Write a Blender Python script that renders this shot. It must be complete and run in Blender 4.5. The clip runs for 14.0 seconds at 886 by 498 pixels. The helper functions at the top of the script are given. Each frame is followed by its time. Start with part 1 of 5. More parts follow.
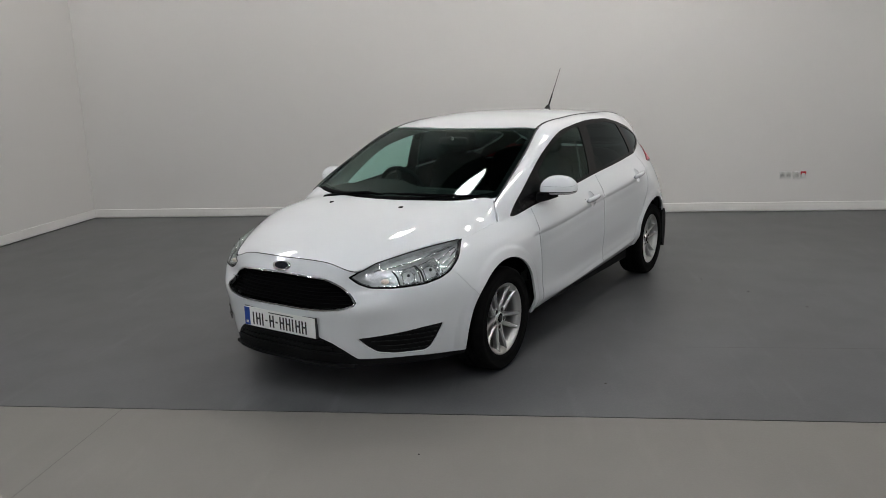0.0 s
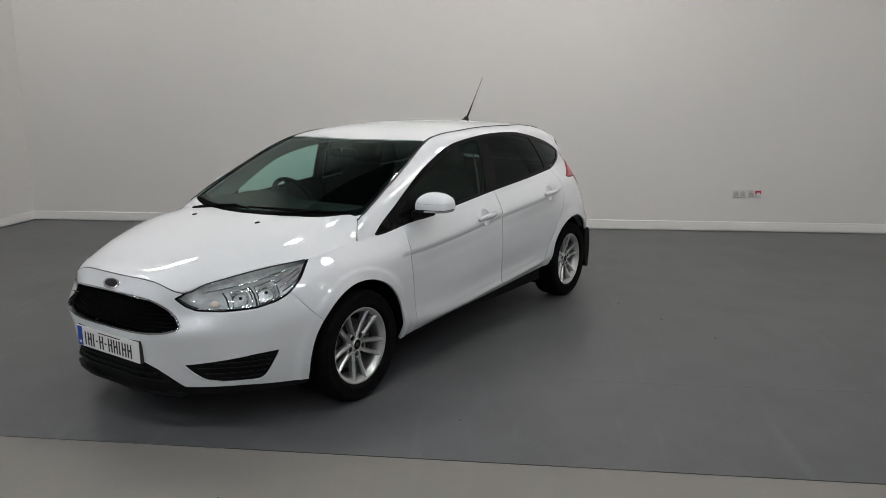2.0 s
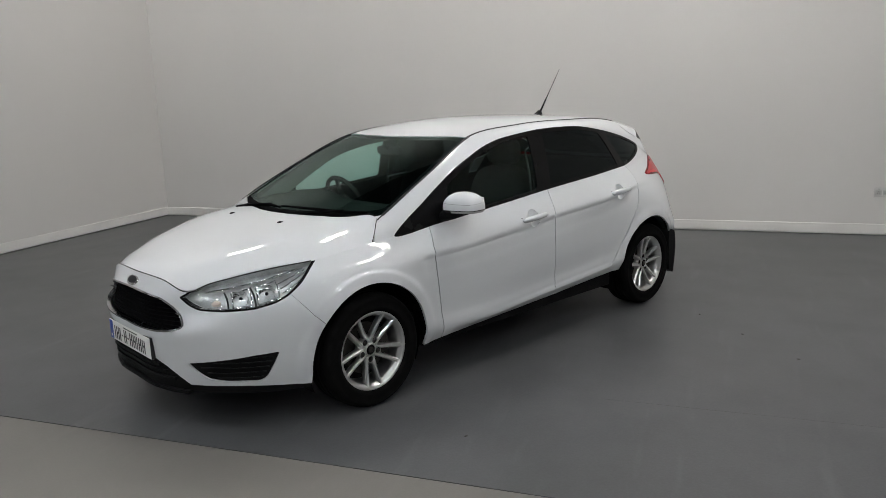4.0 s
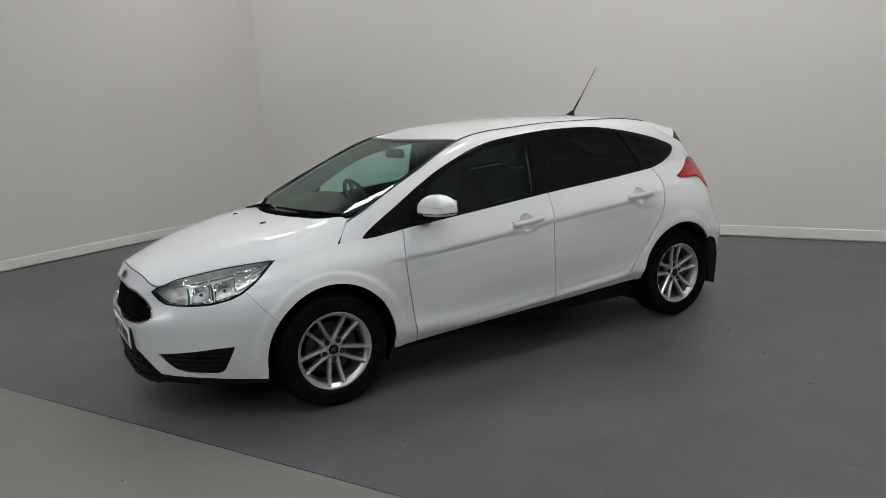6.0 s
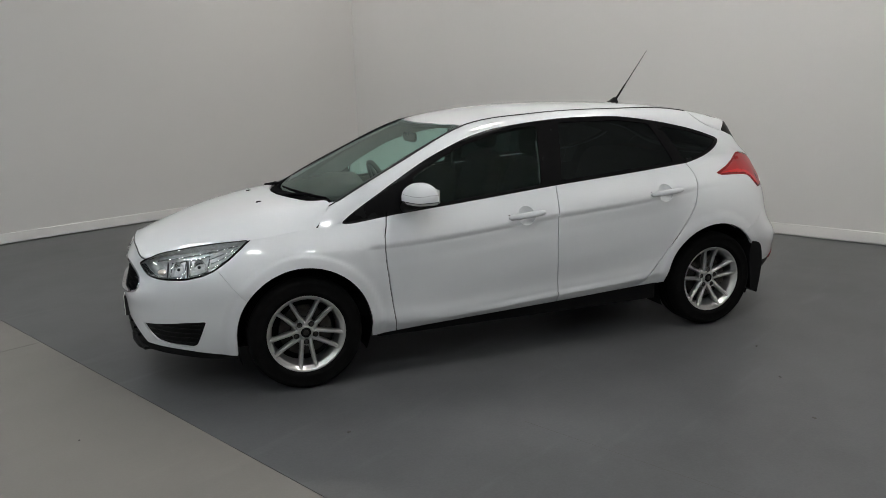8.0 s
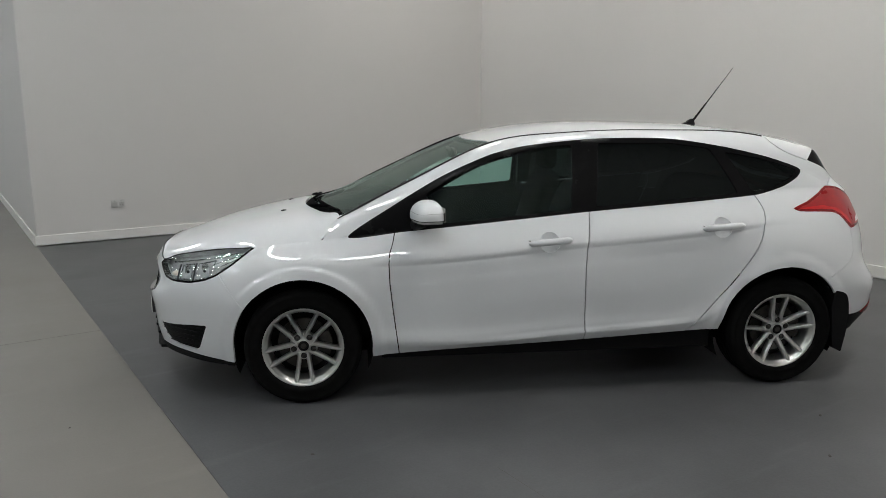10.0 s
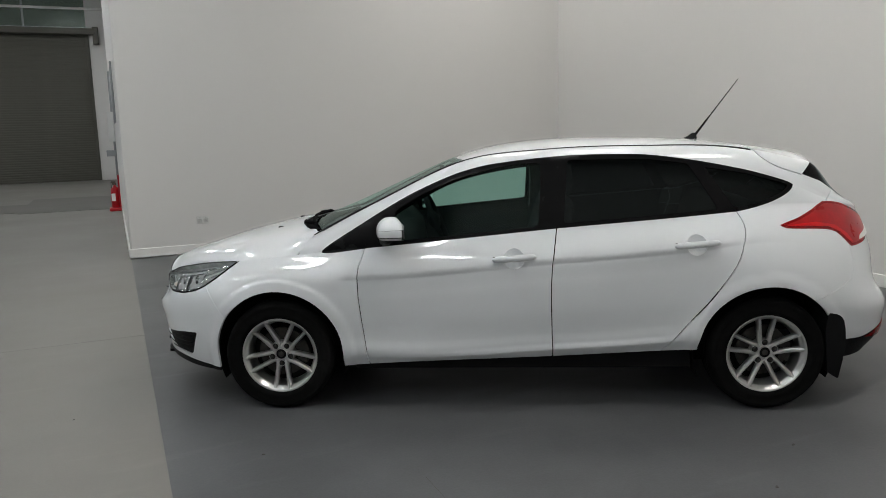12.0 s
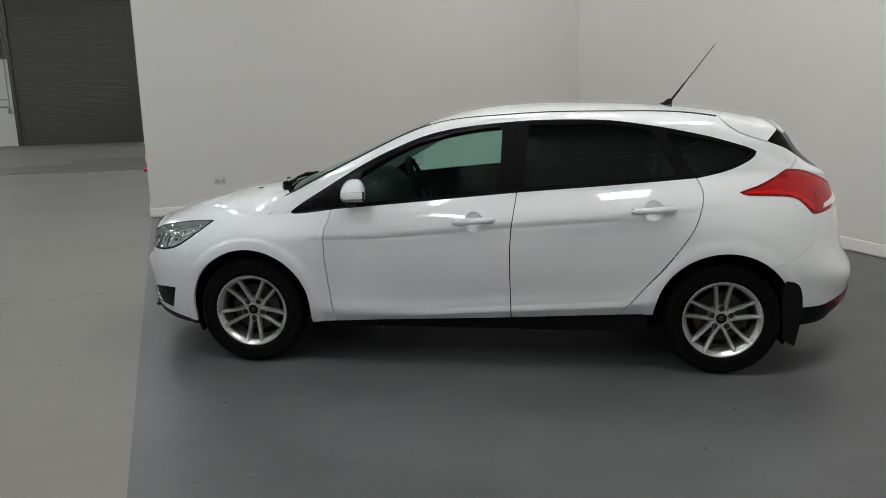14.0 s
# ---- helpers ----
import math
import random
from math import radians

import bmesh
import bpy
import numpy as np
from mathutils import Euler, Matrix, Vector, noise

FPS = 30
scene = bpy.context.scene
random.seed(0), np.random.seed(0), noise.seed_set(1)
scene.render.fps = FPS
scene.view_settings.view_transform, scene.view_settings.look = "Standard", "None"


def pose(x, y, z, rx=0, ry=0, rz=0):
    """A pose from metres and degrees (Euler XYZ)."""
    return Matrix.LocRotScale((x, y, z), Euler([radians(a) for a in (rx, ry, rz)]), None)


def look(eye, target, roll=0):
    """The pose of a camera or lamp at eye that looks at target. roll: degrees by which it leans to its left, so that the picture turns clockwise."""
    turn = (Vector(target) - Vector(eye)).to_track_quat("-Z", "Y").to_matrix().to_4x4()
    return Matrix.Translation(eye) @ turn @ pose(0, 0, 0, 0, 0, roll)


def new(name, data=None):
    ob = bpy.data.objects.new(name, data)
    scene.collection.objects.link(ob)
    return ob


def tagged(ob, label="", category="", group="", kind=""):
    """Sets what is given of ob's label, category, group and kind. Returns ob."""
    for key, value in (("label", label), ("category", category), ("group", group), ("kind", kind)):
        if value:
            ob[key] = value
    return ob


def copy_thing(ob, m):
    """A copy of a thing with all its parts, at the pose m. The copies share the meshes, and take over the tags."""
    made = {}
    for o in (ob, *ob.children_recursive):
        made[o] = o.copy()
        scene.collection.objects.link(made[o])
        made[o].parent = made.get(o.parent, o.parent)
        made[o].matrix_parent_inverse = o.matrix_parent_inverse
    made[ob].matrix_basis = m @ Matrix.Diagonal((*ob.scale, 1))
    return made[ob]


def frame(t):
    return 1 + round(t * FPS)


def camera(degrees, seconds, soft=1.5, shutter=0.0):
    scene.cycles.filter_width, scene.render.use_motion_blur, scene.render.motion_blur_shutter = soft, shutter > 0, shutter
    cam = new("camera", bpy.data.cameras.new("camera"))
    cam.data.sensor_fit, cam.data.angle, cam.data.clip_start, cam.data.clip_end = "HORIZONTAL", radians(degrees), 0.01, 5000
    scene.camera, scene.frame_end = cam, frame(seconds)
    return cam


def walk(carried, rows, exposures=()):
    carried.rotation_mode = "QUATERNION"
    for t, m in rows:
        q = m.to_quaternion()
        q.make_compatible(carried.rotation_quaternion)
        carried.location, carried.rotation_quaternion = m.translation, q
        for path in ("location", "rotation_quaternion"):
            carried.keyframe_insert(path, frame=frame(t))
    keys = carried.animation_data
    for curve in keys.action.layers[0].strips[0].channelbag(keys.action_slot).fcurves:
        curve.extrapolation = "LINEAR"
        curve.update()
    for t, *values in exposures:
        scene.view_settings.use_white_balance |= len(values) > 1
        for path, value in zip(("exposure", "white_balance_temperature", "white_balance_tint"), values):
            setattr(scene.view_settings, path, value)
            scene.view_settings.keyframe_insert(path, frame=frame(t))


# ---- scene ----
cam = camera(61.7, 14.0, soft=0.55)
PATH = [
    (0, (4.576, 0.878, 1.629), (2.632, 0.665, 1.211), -1.6),
    (0.5, (4.48, 1.006, 1.622), (2.531, 0.861, 1.194), -1.3),
    (1, (4.292, 1.194, 1.62), (2.34, 1.115, 1.191), 0.9),
    (1.5, (4.208, 1.404, 1.626), (2.257, 1.337, 1.191), -0.2),
    (2, (4.172, 1.679, 1.638), (2.227, 1.443, 1.236), -0.2),
    (2.5, (4.087, 1.852, 1.641), (2.165, 1.502, 1.214), -1.6),
    (2.7, (4.024, 1.895, 1.617), (2.103, 1.51, 1.215), -0.8),
    (4.8, (3.641, 2.706, 1.606), (1.837, 1.953, 1.182), -3.0),
    (5, (3.592, 2.784, 1.594), (1.794, 2.016, 1.174), -2.7),
    (5.5, (3.436, 2.992, 1.611), (1.669, 2.155, 1.19), -1.0),
    (6, (3.318, 3.256, 1.563), (1.642, 2.231, 1.185), -2.9),
    (6.5, (3.196, 3.5, 1.611), (1.642, 2.311, 1.196), -1.0),
    (7, (3.076, 3.645, 1.618), (1.556, 2.413, 1.204), -1.6),
    (7.5, (2.864, 3.768, 1.573), (1.385, 2.484, 1.168), 0.0),
    (8, (2.685, 3.87, 1.593), (1.247, 2.55, 1.162), -1.5),
    (8.2, (2.632, 3.909, 1.578), (1.24, 2.536, 1.157), -0.4),
    (10.3, (1.751, 4.341, 1.543), (0.714, 2.671, 1.176), -0.3),
    (10.5, (1.671, 4.414, 1.548), (0.695, 2.706, 1.185), -0.2),
    (11, (1.51, 4.6, 1.562), (0.701, 2.81, 1.187), 0.2),
    (11.5, (1.356, 4.701, 1.54), (0.575, 2.892, 1.198), -1.7),
    (12, (1.161, 4.792, 1.558), (0.367, 2.986, 1.229), -1.3),
    (12.5, (1.02, 4.938, 1.554), (0.305, 3.1, 1.226), -0.7),
    (13, (0.969, 5.053, 1.568), (0.264, 3.221, 1.185), -0.7),
    (13.5, (0.916, 5.106, 1.569), (0.205, 3.277, 1.184), -0.5),
    (14, (0.775, 5.069, 1.553), (0.104, 3.233, 1.134), -1.0),
]
BALANCE = [(0, 0.04, 6500, 12.0), (2.5, 0.05, 6500, 12.0), (5.0, 0.03, 6500, 11.0), (8.0, 0.0, 6500, 10.2), (10.5, 0.015, 6500, 9.5), (12.0, 0.09, 6500, 9.2), (14.0, 0.11, 6500, 9.0)]
walk(cam, [(t, look(eye, target, roll)) for t, eye, target, roll in PATH], BALANCE)

# ---- world and light ----
world = bpy.data.worlds.new("hall_world")
scene.world = world
world.use_nodes = True
world.node_tree.nodes["Background"].inputs[0].default_value = (0.6, 0.63, 0.66, 1)
world.node_tree.nodes["Background"].inputs[1].default_value = 0.25
TUBE_POWER = 61.0

# Plan of the hall, metres. The bay with the car is the corner x < BAY_X.
BACK_X, LEFT_Y, RIGHT_Y, BAY_X, FAR_Y, HALL_X, CEIL = -5.18, -5.11, 6.19, 1.05, -22.65, 13.0, 6.8
CAR_YAW = -27.5


# ---- materials ----
def material(name):
    m = bpy.data.materials.new(name)
    m.use_nodes = True
    return m, m.node_tree, m.node_tree.nodes["Principled BSDF"]


def rgba(c):
    return (*c, 1.0)


def surface(name, colour, rough=0.5, metal=0.0, vary=0.06, scale=6.0, bump=0.0, bump_scale=60.0, coat=0.0, spec=0.5, rough_vary=0.08):
    """A painted or moulded surface: two scales of tone, uneven gloss and fine relief."""
    m, nt, p = material(name)
    tc = nt.nodes.new("ShaderNodeTexCoord")
    big = nt.nodes.new("ShaderNodeTexNoise")
    big.inputs["Scale"].default_value, big.inputs["Detail"].default_value = scale, 4
    fine = nt.nodes.new("ShaderNodeTexNoise")
    fine.inputs["Scale"].default_value, fine.inputs["Detail"].default_value = bump_scale, 3
    add = nt.nodes.new("ShaderNodeMath")
    add.operation = "MULTIPLY_ADD"
    add.inputs[1].default_value, add.inputs[2].default_value = 0.35, 0.0
    mix = nt.nodes.new("ShaderNodeMix")
    mix.data_type = "RGBA"
    mix.inputs["A"].default_value = rgba([max(0, c * (1 - vary)) for c in colour])
    mix.inputs["B"].default_value = rgba([min(1, c * (1 + vary)) for c in colour])
    nt.links.new(tc.outputs["Object"], big.inputs["Vector"])
    nt.links.new(tc.outputs["Object"], fine.inputs["Vector"])
    nt.links.new(fine.outputs["Fac"], add.inputs[0])
    nt.links.new(big.outputs["Fac"], add.inputs[2])
    spread = nt.nodes.new("ShaderNodeMapRange")
    spread.inputs["From Min"].default_value, spread.inputs["From Max"].default_value = 0.45, 0.95
    nt.links.new(add.outputs[0], spread.inputs["Value"])
    nt.links.new(spread.outputs["Result"], mix.inputs["Factor"])
    nt.links.new(mix.outputs["Result"], p.inputs["Base Color"])
    gloss = nt.nodes.new("ShaderNodeMapRange")
    gloss.inputs["To Min"].default_value, gloss.inputs["To Max"].default_value = max(0.0, rough - rough_vary), min(1.0, rough + rough_vary)
    nt.links.new(big.outputs["Fac"], gloss.inputs["Value"])
    nt.links.new(gloss.outputs["Result"], p.inputs["Roughness"])
    p.inputs["Metallic"].default_value = metal
    p.inputs["Specular IOR Level"].default_value = spec
    p.inputs["Coat Weight"].default_value = coat
    p.inputs["Coat Roughness"].default_value = 0.05
    if bump:
        b = nt.nodes.new("ShaderNodeBump")
        b.inputs["Strength"].default_value, b.inputs["Distance"].default_value = 1.0, bump
        nt.links.new(fine.outputs["Fac"], b.inputs["Height"])
        nt.links.new(b.outputs["Normal"], p.inputs["Normal"])
    return m


def floor_paint(name, colour, rough, vary, spec):
    """Rolled floor paint: broad cloudy tone, faint drawn-out scuffs, specks, and a sheen that comes and goes."""
    m = surface(name, colour, rough=rough, vary=vary, scale=0.8, bump=0.0004, bump_scale=90, spec=spec, rough_vary=0.12)
    nt = m.node_tree
    p = nt.nodes["Principled BSDF"]
    before = p.inputs["Base Color"].links[0].from_socket
    tc, stretch, scuff, cloud = (nt.nodes.new(k) for k in ("ShaderNodeTexCoord", "ShaderNodeMapping", "ShaderNodeTexNoise", "ShaderNodeTexNoise"))
    stretch.inputs["Rotation"].default_value[2] = 0.6
    stretch.inputs["Scale"].default_value = (0.7, 5.0, 1.0)
    scuff.inputs["Scale"].default_value, scuff.inputs["Detail"].default_value = 1.6, 6
    cloud.inputs["Scale"].default_value, cloud.inputs["Detail"].default_value = 2.6, 5
    nt.links.new(tc.outputs["Object"], stretch.inputs["Vector"])
    nt.links.new(stretch.outputs["Vector"], scuff.inputs["Vector"])
    nt.links.new(tc.outputs["Object"], cloud.inputs["Vector"])
    for source, lo, hi, to in ((scuff, 0.58, 0.75, 1 + vary), (cloud, 0.40, 0.68, 1 - vary * 0.8)):
        span, tone = nt.nodes.new("ShaderNodeMapRange"), nt.nodes.new("ShaderNodeVectorMath")
        span.inputs["From Min"].default_value, span.inputs["From Max"].default_value = lo, hi
        span.inputs["To Min"].default_value, span.inputs["To Max"].default_value = 1.0, to
        tone.operation = "SCALE"
        nt.links.new(source.outputs["Fac"], span.inputs["Value"])
        nt.links.new(before, tone.inputs[0])
        nt.links.new(span.outputs["Result"], tone.inputs["Scale"])
        before = tone.outputs["Vector"]
    nt.links.new(before, p.inputs["Base Color"])
    return m


def glass(name, tint, rough=0.0, sheen=0.045, skin_tint=(0.88, 1.0, 0.96), rim=0.80):
    """A clear pane: a tinted see-through body under a glossy skin."""
    m, nt, p = material(name)
    nt.nodes.remove(p)
    out = nt.nodes["Material Output"]
    clear, gloss, mix, edge = (nt.nodes.new(k) for k in ("ShaderNodeBsdfTransparent", "ShaderNodeBsdfGlossy", "ShaderNodeMixShader", "ShaderNodeLayerWeight"))
    steep, skin = nt.nodes.new("ShaderNodeMath"), nt.nodes.new("ShaderNodeMath")
    clear.inputs["Color"].default_value = rgba(tint)
    gloss.inputs["Roughness"].default_value = rough
    gloss.inputs["Color"].default_value = rgba(skin_tint)
    edge.inputs["Blend"].default_value = 0.5
    steep.operation, skin.operation = "POWER", "MULTIPLY_ADD"
    steep.inputs[1].default_value = 5.0
    skin.inputs[1].default_value, skin.inputs[2].default_value = rim, sheen
    nt.links.new(edge.outputs["Facing"], steep.inputs[0])
    nt.links.new(steep.outputs[0], skin.inputs[0])
    nt.links.new(skin.outputs[0], mix.inputs[0])
    nt.links.new(clear.outputs[0], mix.inputs[1])
    nt.links.new(gloss.outputs[0], mix.inputs[2])
    nt.links.new(mix.outputs[0], out.inputs["Surface"])
    return m


def lamp_material(name, colour, strength):
    m, nt, p = material(name)
    p.inputs["Base Color"].default_value = rgba(colour)
    p.inputs["Emission Color"].default_value = rgba(colour)
    p.inputs["Emission Strength"].default_value = strength
    return m


PAINT = surface("white_car_paint", (0.725, 0.745, 0.765), rough=0.5, vary=0.012, scale=3, coat=1.0, spec=0.08, rough_vary=0.03)
BLACK_TRIM = surface("black_plastic", (0.008, 0.008, 0.0085), rough=0.55, vary=0.2, bump=0.0004, bump_scale=900, spec=0.1)
GLOSS_BLACK = surface("gloss_black", (0.005, 0.005, 0.0055), rough=0.25, vary=0.1, spec=0.11)
RUBBER = surface("tyre_rubber", (0.006, 0.006, 0.006), rough=0.85, vary=0.3, scale=20, bump=0.0006, bump_scale=300, spec=0.05)
ALLOY = surface("silver_alloy", (0.60, 0.60, 0.59), rough=0.33, metal=0.92, vary=0.06)
WALL = surface("white_wall_paint", (0.66, 0.648, 0.632), rough=0.75, vary=0.02, scale=0.5, bump=0.0006, bump_scale=220)
SKIRT = surface("white_skirting_paint", (0.78, 0.77, 0.75), rough=0.45, vary=0.03, scale=2)
DARK_FLOOR = floor_paint("dark_grey_floor_paint", (0.090, 0.0925, 0.096), 0.40, 0.20, 0.36)
LIGHT_FLOOR = floor_paint("light_grey_floor_paint", (0.188, 0.178, 0.164), 0.48, 0.06, 0.28)
CEILING = surface("ceiling_sheet", (0.06, 0.062, 0.064), rough=0.7, vary=0.04, scale=1)
TUBE = lamp_material("cool_lit_tube", (0.955, 0.99, 1.0), TUBE_POWER)
WARM_PANEL = lamp_material("lit_panel", (1.0, 0.975, 0.93), TUBE_POWER * 0.86)
DIM_PANEL = lamp_material("dimmed_lit_panel", (1.0, 0.975, 0.93), TUBE_POWER * 0.62)


# ---- mesh helpers ----
def finish(bm, name, mat, parent=None, label="", smooth=False):
    me = bpy.data.meshes.new(name)
    bm.normal_update()
    bm.to_mesh(me)
    bm.free()
    for one in mat if isinstance(mat, (list, tuple)) else [mat]:
        me.materials.append(one)
    if smooth:
        for f in me.polygons:
            f.use_smooth = True
    ob = new(name, me)
    if parent:
        ob.parent = parent
    return tagged(ob, label=label)


def part(name, bm, mat, parent, label="", smooth=False):
    return finish(bm, name, mat, parent, label, smooth)


def box(bm, lo, hi, bevel=0.0):
    """A box between two corners, added to bm."""
    made = bmesh.ops.create_cube(bm, size=1.0, matrix=Matrix.LocRotScale(
        [(a + b) / 2 for a, b in zip(lo, hi)], None, [abs(b - a) for a, b in zip(lo, hi)]))["verts"]
    if bevel:
        edges = {e for v in made for e in v.link_edges}
        bmesh.ops.bevel(bm, geom=list(edges), offset=bevel, segments=2, affect="EDGES", profile=0.5)
    return bm


def boxes(*pairs, bevel=0.0):
    bm = bmesh.new()
    for lo, hi in pairs:
        box(bm, lo, hi, bevel)
    return bm


def setting(name, bm, mat, label, category):
    return tagged(finish(bm, name, mat), label, category, kind="structure")


# ---- the hall ----
HALL_WALL = surface("grey_cladding", (0.30, 0.31, 0.32), rough=0.6, vary=0.05, scale=0.6)
JOINT = surface("dark_joint_filler", (0.09, 0.085, 0.08), rough=0.8, vary=0.2, scale=10)
FLOOR_JOINT = surface("grey_joint_filler", (0.12, 0.113, 0.104), rough=0.8, vary=0.25, scale=10)
BAND = surface("worn_dark_floor_band", (0.10, 0.097, 0.088), rough=0.5, vary=0.15, scale=1.5)
STEEL = surface("grey_green_steel", (0.066, 0.063, 0.049), rough=0.5, vary=0.08, scale=2)
GREY_METAL = surface("grey_metal", (0.30, 0.31, 0.32), rough=0.4, metal=0.4, vary=0.08)
RED_PAINT = surface("red_plastic", (0.50, 0.012, 0.02), rough=0.3, vary=0.08)
SOCKET_GREY = surface("grey_socket_plastic", (0.43, 0.43, 0.42), rough=0.4, vary=0.05)
SOCKET_WHITE = surface("white_socket_plastic", (0.62, 0.62, 0.61), rough=0.35, vary=0.03)
SKYLIGHT = glass("transom_glass", (0.36, 0.40, 0.35), 0.35)
setting("floor", boxes(((BACK_X - 0.3, FAR_Y - 0.3, -0.12), (HALL_X, 12.0, 0.0))), LIGHT_FLOOR, "light grey painted concrete hall floor", "floor")
setting("bay_floor_paint", boxes(((BACK_X, LEFT_Y, 0.0), (BAY_X, RIGHT_Y, 0.004))), DARK_FLOOR, "dark grey glossy painted floor of the photo bay", "floor")
setting("floor_joint", boxes(((BAY_X, -1.269, 0.0), (2.4, -1.2672, 0.0008))), FLOOR_JOINT, "thin dark saw-cut joint in the light floor", "floor joint")
setting("bay_floor_joint", boxes(((-0.0018, 1.9, 0.004), (0.0, 3.7, 0.0043))), JOINT, "hairline joint in the dark floor", "floor joint")
setting("floor_band", boxes(((BAY_X + 0.02, -15.6, 0.0), (2.98, -12.05, 0.004)), ((2.98, -14.25, 0.0), (HALL_X - 1, -12.3, 0.004))), BAND, "worn dark grey band across the hall floor", "floor")
setting("wall_back", boxes(((BACK_X - 0.2, LEFT_Y, 0.0), (BACK_X, RIGHT_Y, CEIL))), WALL, "plain white painted back wall", "wall")
setting("wall_partition", boxes(((BACK_X - 0.2, FAR_Y, 0.0), (BAY_X, LEFT_Y, CEIL)), bevel=0.02), WALL, "white painted partition with an end face along the hall", "wall")
setting("wall_right", boxes(((BACK_X - 0.2, RIGHT_Y, 0.0), (BAY_X + 1.5, RIGHT_Y + 0.2, CEIL))), WALL, "plain white painted side wall", "wall")
SHUT_L, SHUT_R, SHUT_H, TRANSOM = 5.28, 1.58, 4.75, 5.52
setting("wall_far", boxes(((SHUT_L, FAR_Y - 0.3, 0.0), (HALL_X, FAR_Y, CEIL)), ((BAY_X, FAR_Y - 0.3, 0.0), (SHUT_R, FAR_Y, CEIL)), ((SHUT_R, FAR_Y - 0.3, CEIL - 0.5), (SHUT_L, FAR_Y, CEIL))), WALL, "white painted far hall wall round a roller door", "wall")
setting("wall_hall", boxes(((HALL_X, FAR_Y - 0.3, 0.0), (HALL_X + 0.2, 12.2, CEIL))), HALL_WALL, "grey clad hall wall", "wall")
setting("wall_end", boxes(((BAY_X + 1.5, 12.0, 0.0), (HALL_X, 12.2, CEIL))), HALL_WALL, "grey clad end wall", "wall")
setting("wall_return", boxes(((BAY_X + 1.3, RIGHT_Y + 0.2, 0.0), (BAY_X + 1.5, 12.2, CEIL))), WALL, "white painted return wall", "wall")
setting("ceiling", boxes(((BACK_X - 0.2, FAR_Y - 0.3, CEIL), (HALL_X + 0.2, 12.2, CEIL + 0.1))), CEILING, "dark sheet ceiling of the hall", "ceiling")


def roller_door():
    door = new("roller_door")
    tagged(door, "closed grey-green slatted steel roller door", "roller door")
    lath = None
    count = 62
    step = SHUT_H / count
    for i in range(count):
        if lath is None:
            bm = bmesh.new()
            rows = []
            for q in np.linspace(0, 1, 7):
                rows.append([bm.verts.new((x, 0.006 * math.sin(math.pi * q) ** 0.7, q * step * 0.97)) for x in (SHUT_R, SHUT_L)])
            for a, b in zip(rows, rows[1:]):
                bm.faces.new((a[0], a[1], b[1], b[0]))
            bmesh.ops.recalc_face_normals(bm, faces=bm.faces[:])
            lath = part("slat", bm, STEEL, door)
            if lath.data.polygons[0].normal.y < 0:
                lath.data.flip_normals()
            one = lath
        else:
            one = lath.copy()
            scene.collection.objects.link(one)
        one.matrix_basis = pose(0, FAR_Y - 0.10, i * step)
    part("backing", boxes(((SHUT_R, FAR_Y - 0.16, 0.0), (SHUT_L, FAR_Y - 0.13, SHUT_H))), STEEL, door)
    part("roller_box", boxes(((SHUT_R - 0.25, FAR_Y - 0.05, SHUT_H - 0.05), (SHUT_L + 0.2, FAR_Y + 0.28, SHUT_H + 0.14)), bevel=0.02), STEEL, door, "dark roller housing")
    for x in (SHUT_R - 0.06, SHUT_L - 0.04):
        part("guide_rail", boxes(((x, FAR_Y - 0.12, 0.0), (x + 0.1, FAR_Y + 0.05, SHUT_H)), bevel=0.008), STEEL, door, "dark guide rail")
    part("motor", boxes(((SHUT_R - 0.36, FAR_Y, SHUT_H - 0.35), (SHUT_R - 0.18, FAR_Y + 0.22, SHUT_H + 0.2)), bevel=0.02), STEEL, door, "dark drive motor")


roller_door()
transom = new("window_1")
tagged(transom, "strip of pale transom glazing above the roller door", "window", kind="structure")
part("window_frame", boxes(((SHUT_R, FAR_Y - 0.12, SHUT_H + 0.14), (SHUT_L, FAR_Y - 0.04, SHUT_H + 0.2)), ((3.33, FAR_Y - 0.12, SHUT_H + 0.2), (3.39, FAR_Y - 0.04, CEIL - 0.5))), GREY_METAL, transom)
part("pane", boxes(((SHUT_R, FAR_Y - 0.10, SHUT_H + 0.2), (3.33, FAR_Y - 0.09, CEIL - 0.5))), SKYLIGHT, transom)
part("pane", boxes(((3.39, FAR_Y - 0.10, SHUT_H + 0.2), (SHUT_L, FAR_Y - 0.09, CEIL - 0.5))), SKYLIGHT, transom)
rail = finish(boxes(((BAY_X, FAR_Y + 0.02, 5.48), (HALL_X, FAR_Y + 0.10, 5.56)), bevel=0.02), "conduit", SKIRT)
tagged(rail, "white horizontal pipe along the far wall", "pipe")


side_window = new("window_2")
tagged(side_window, "dark-framed window in the far wall beside the roller door", "window", kind="structure")
part("window_frame", boxes(((5.36, FAR_Y, 2.76), (5.44, FAR_Y + 0.06, 4.30)), ((5.44, FAR_Y, 2.76), (7.3, FAR_Y + 0.06, 2.86)), ((5.44, FAR_Y, 4.20), (7.3, FAR_Y + 0.06, 4.30)), ((7.3, FAR_Y, 2.76), (7.38, FAR_Y + 0.06, 4.30)), bevel=0.01), STEEL, side_window, "dark window frame")
part("pane", boxes(((5.44, FAR_Y + 0.015, 2.86), (7.3, FAR_Y + 0.025, 4.20))), SKYLIGHT, side_window)
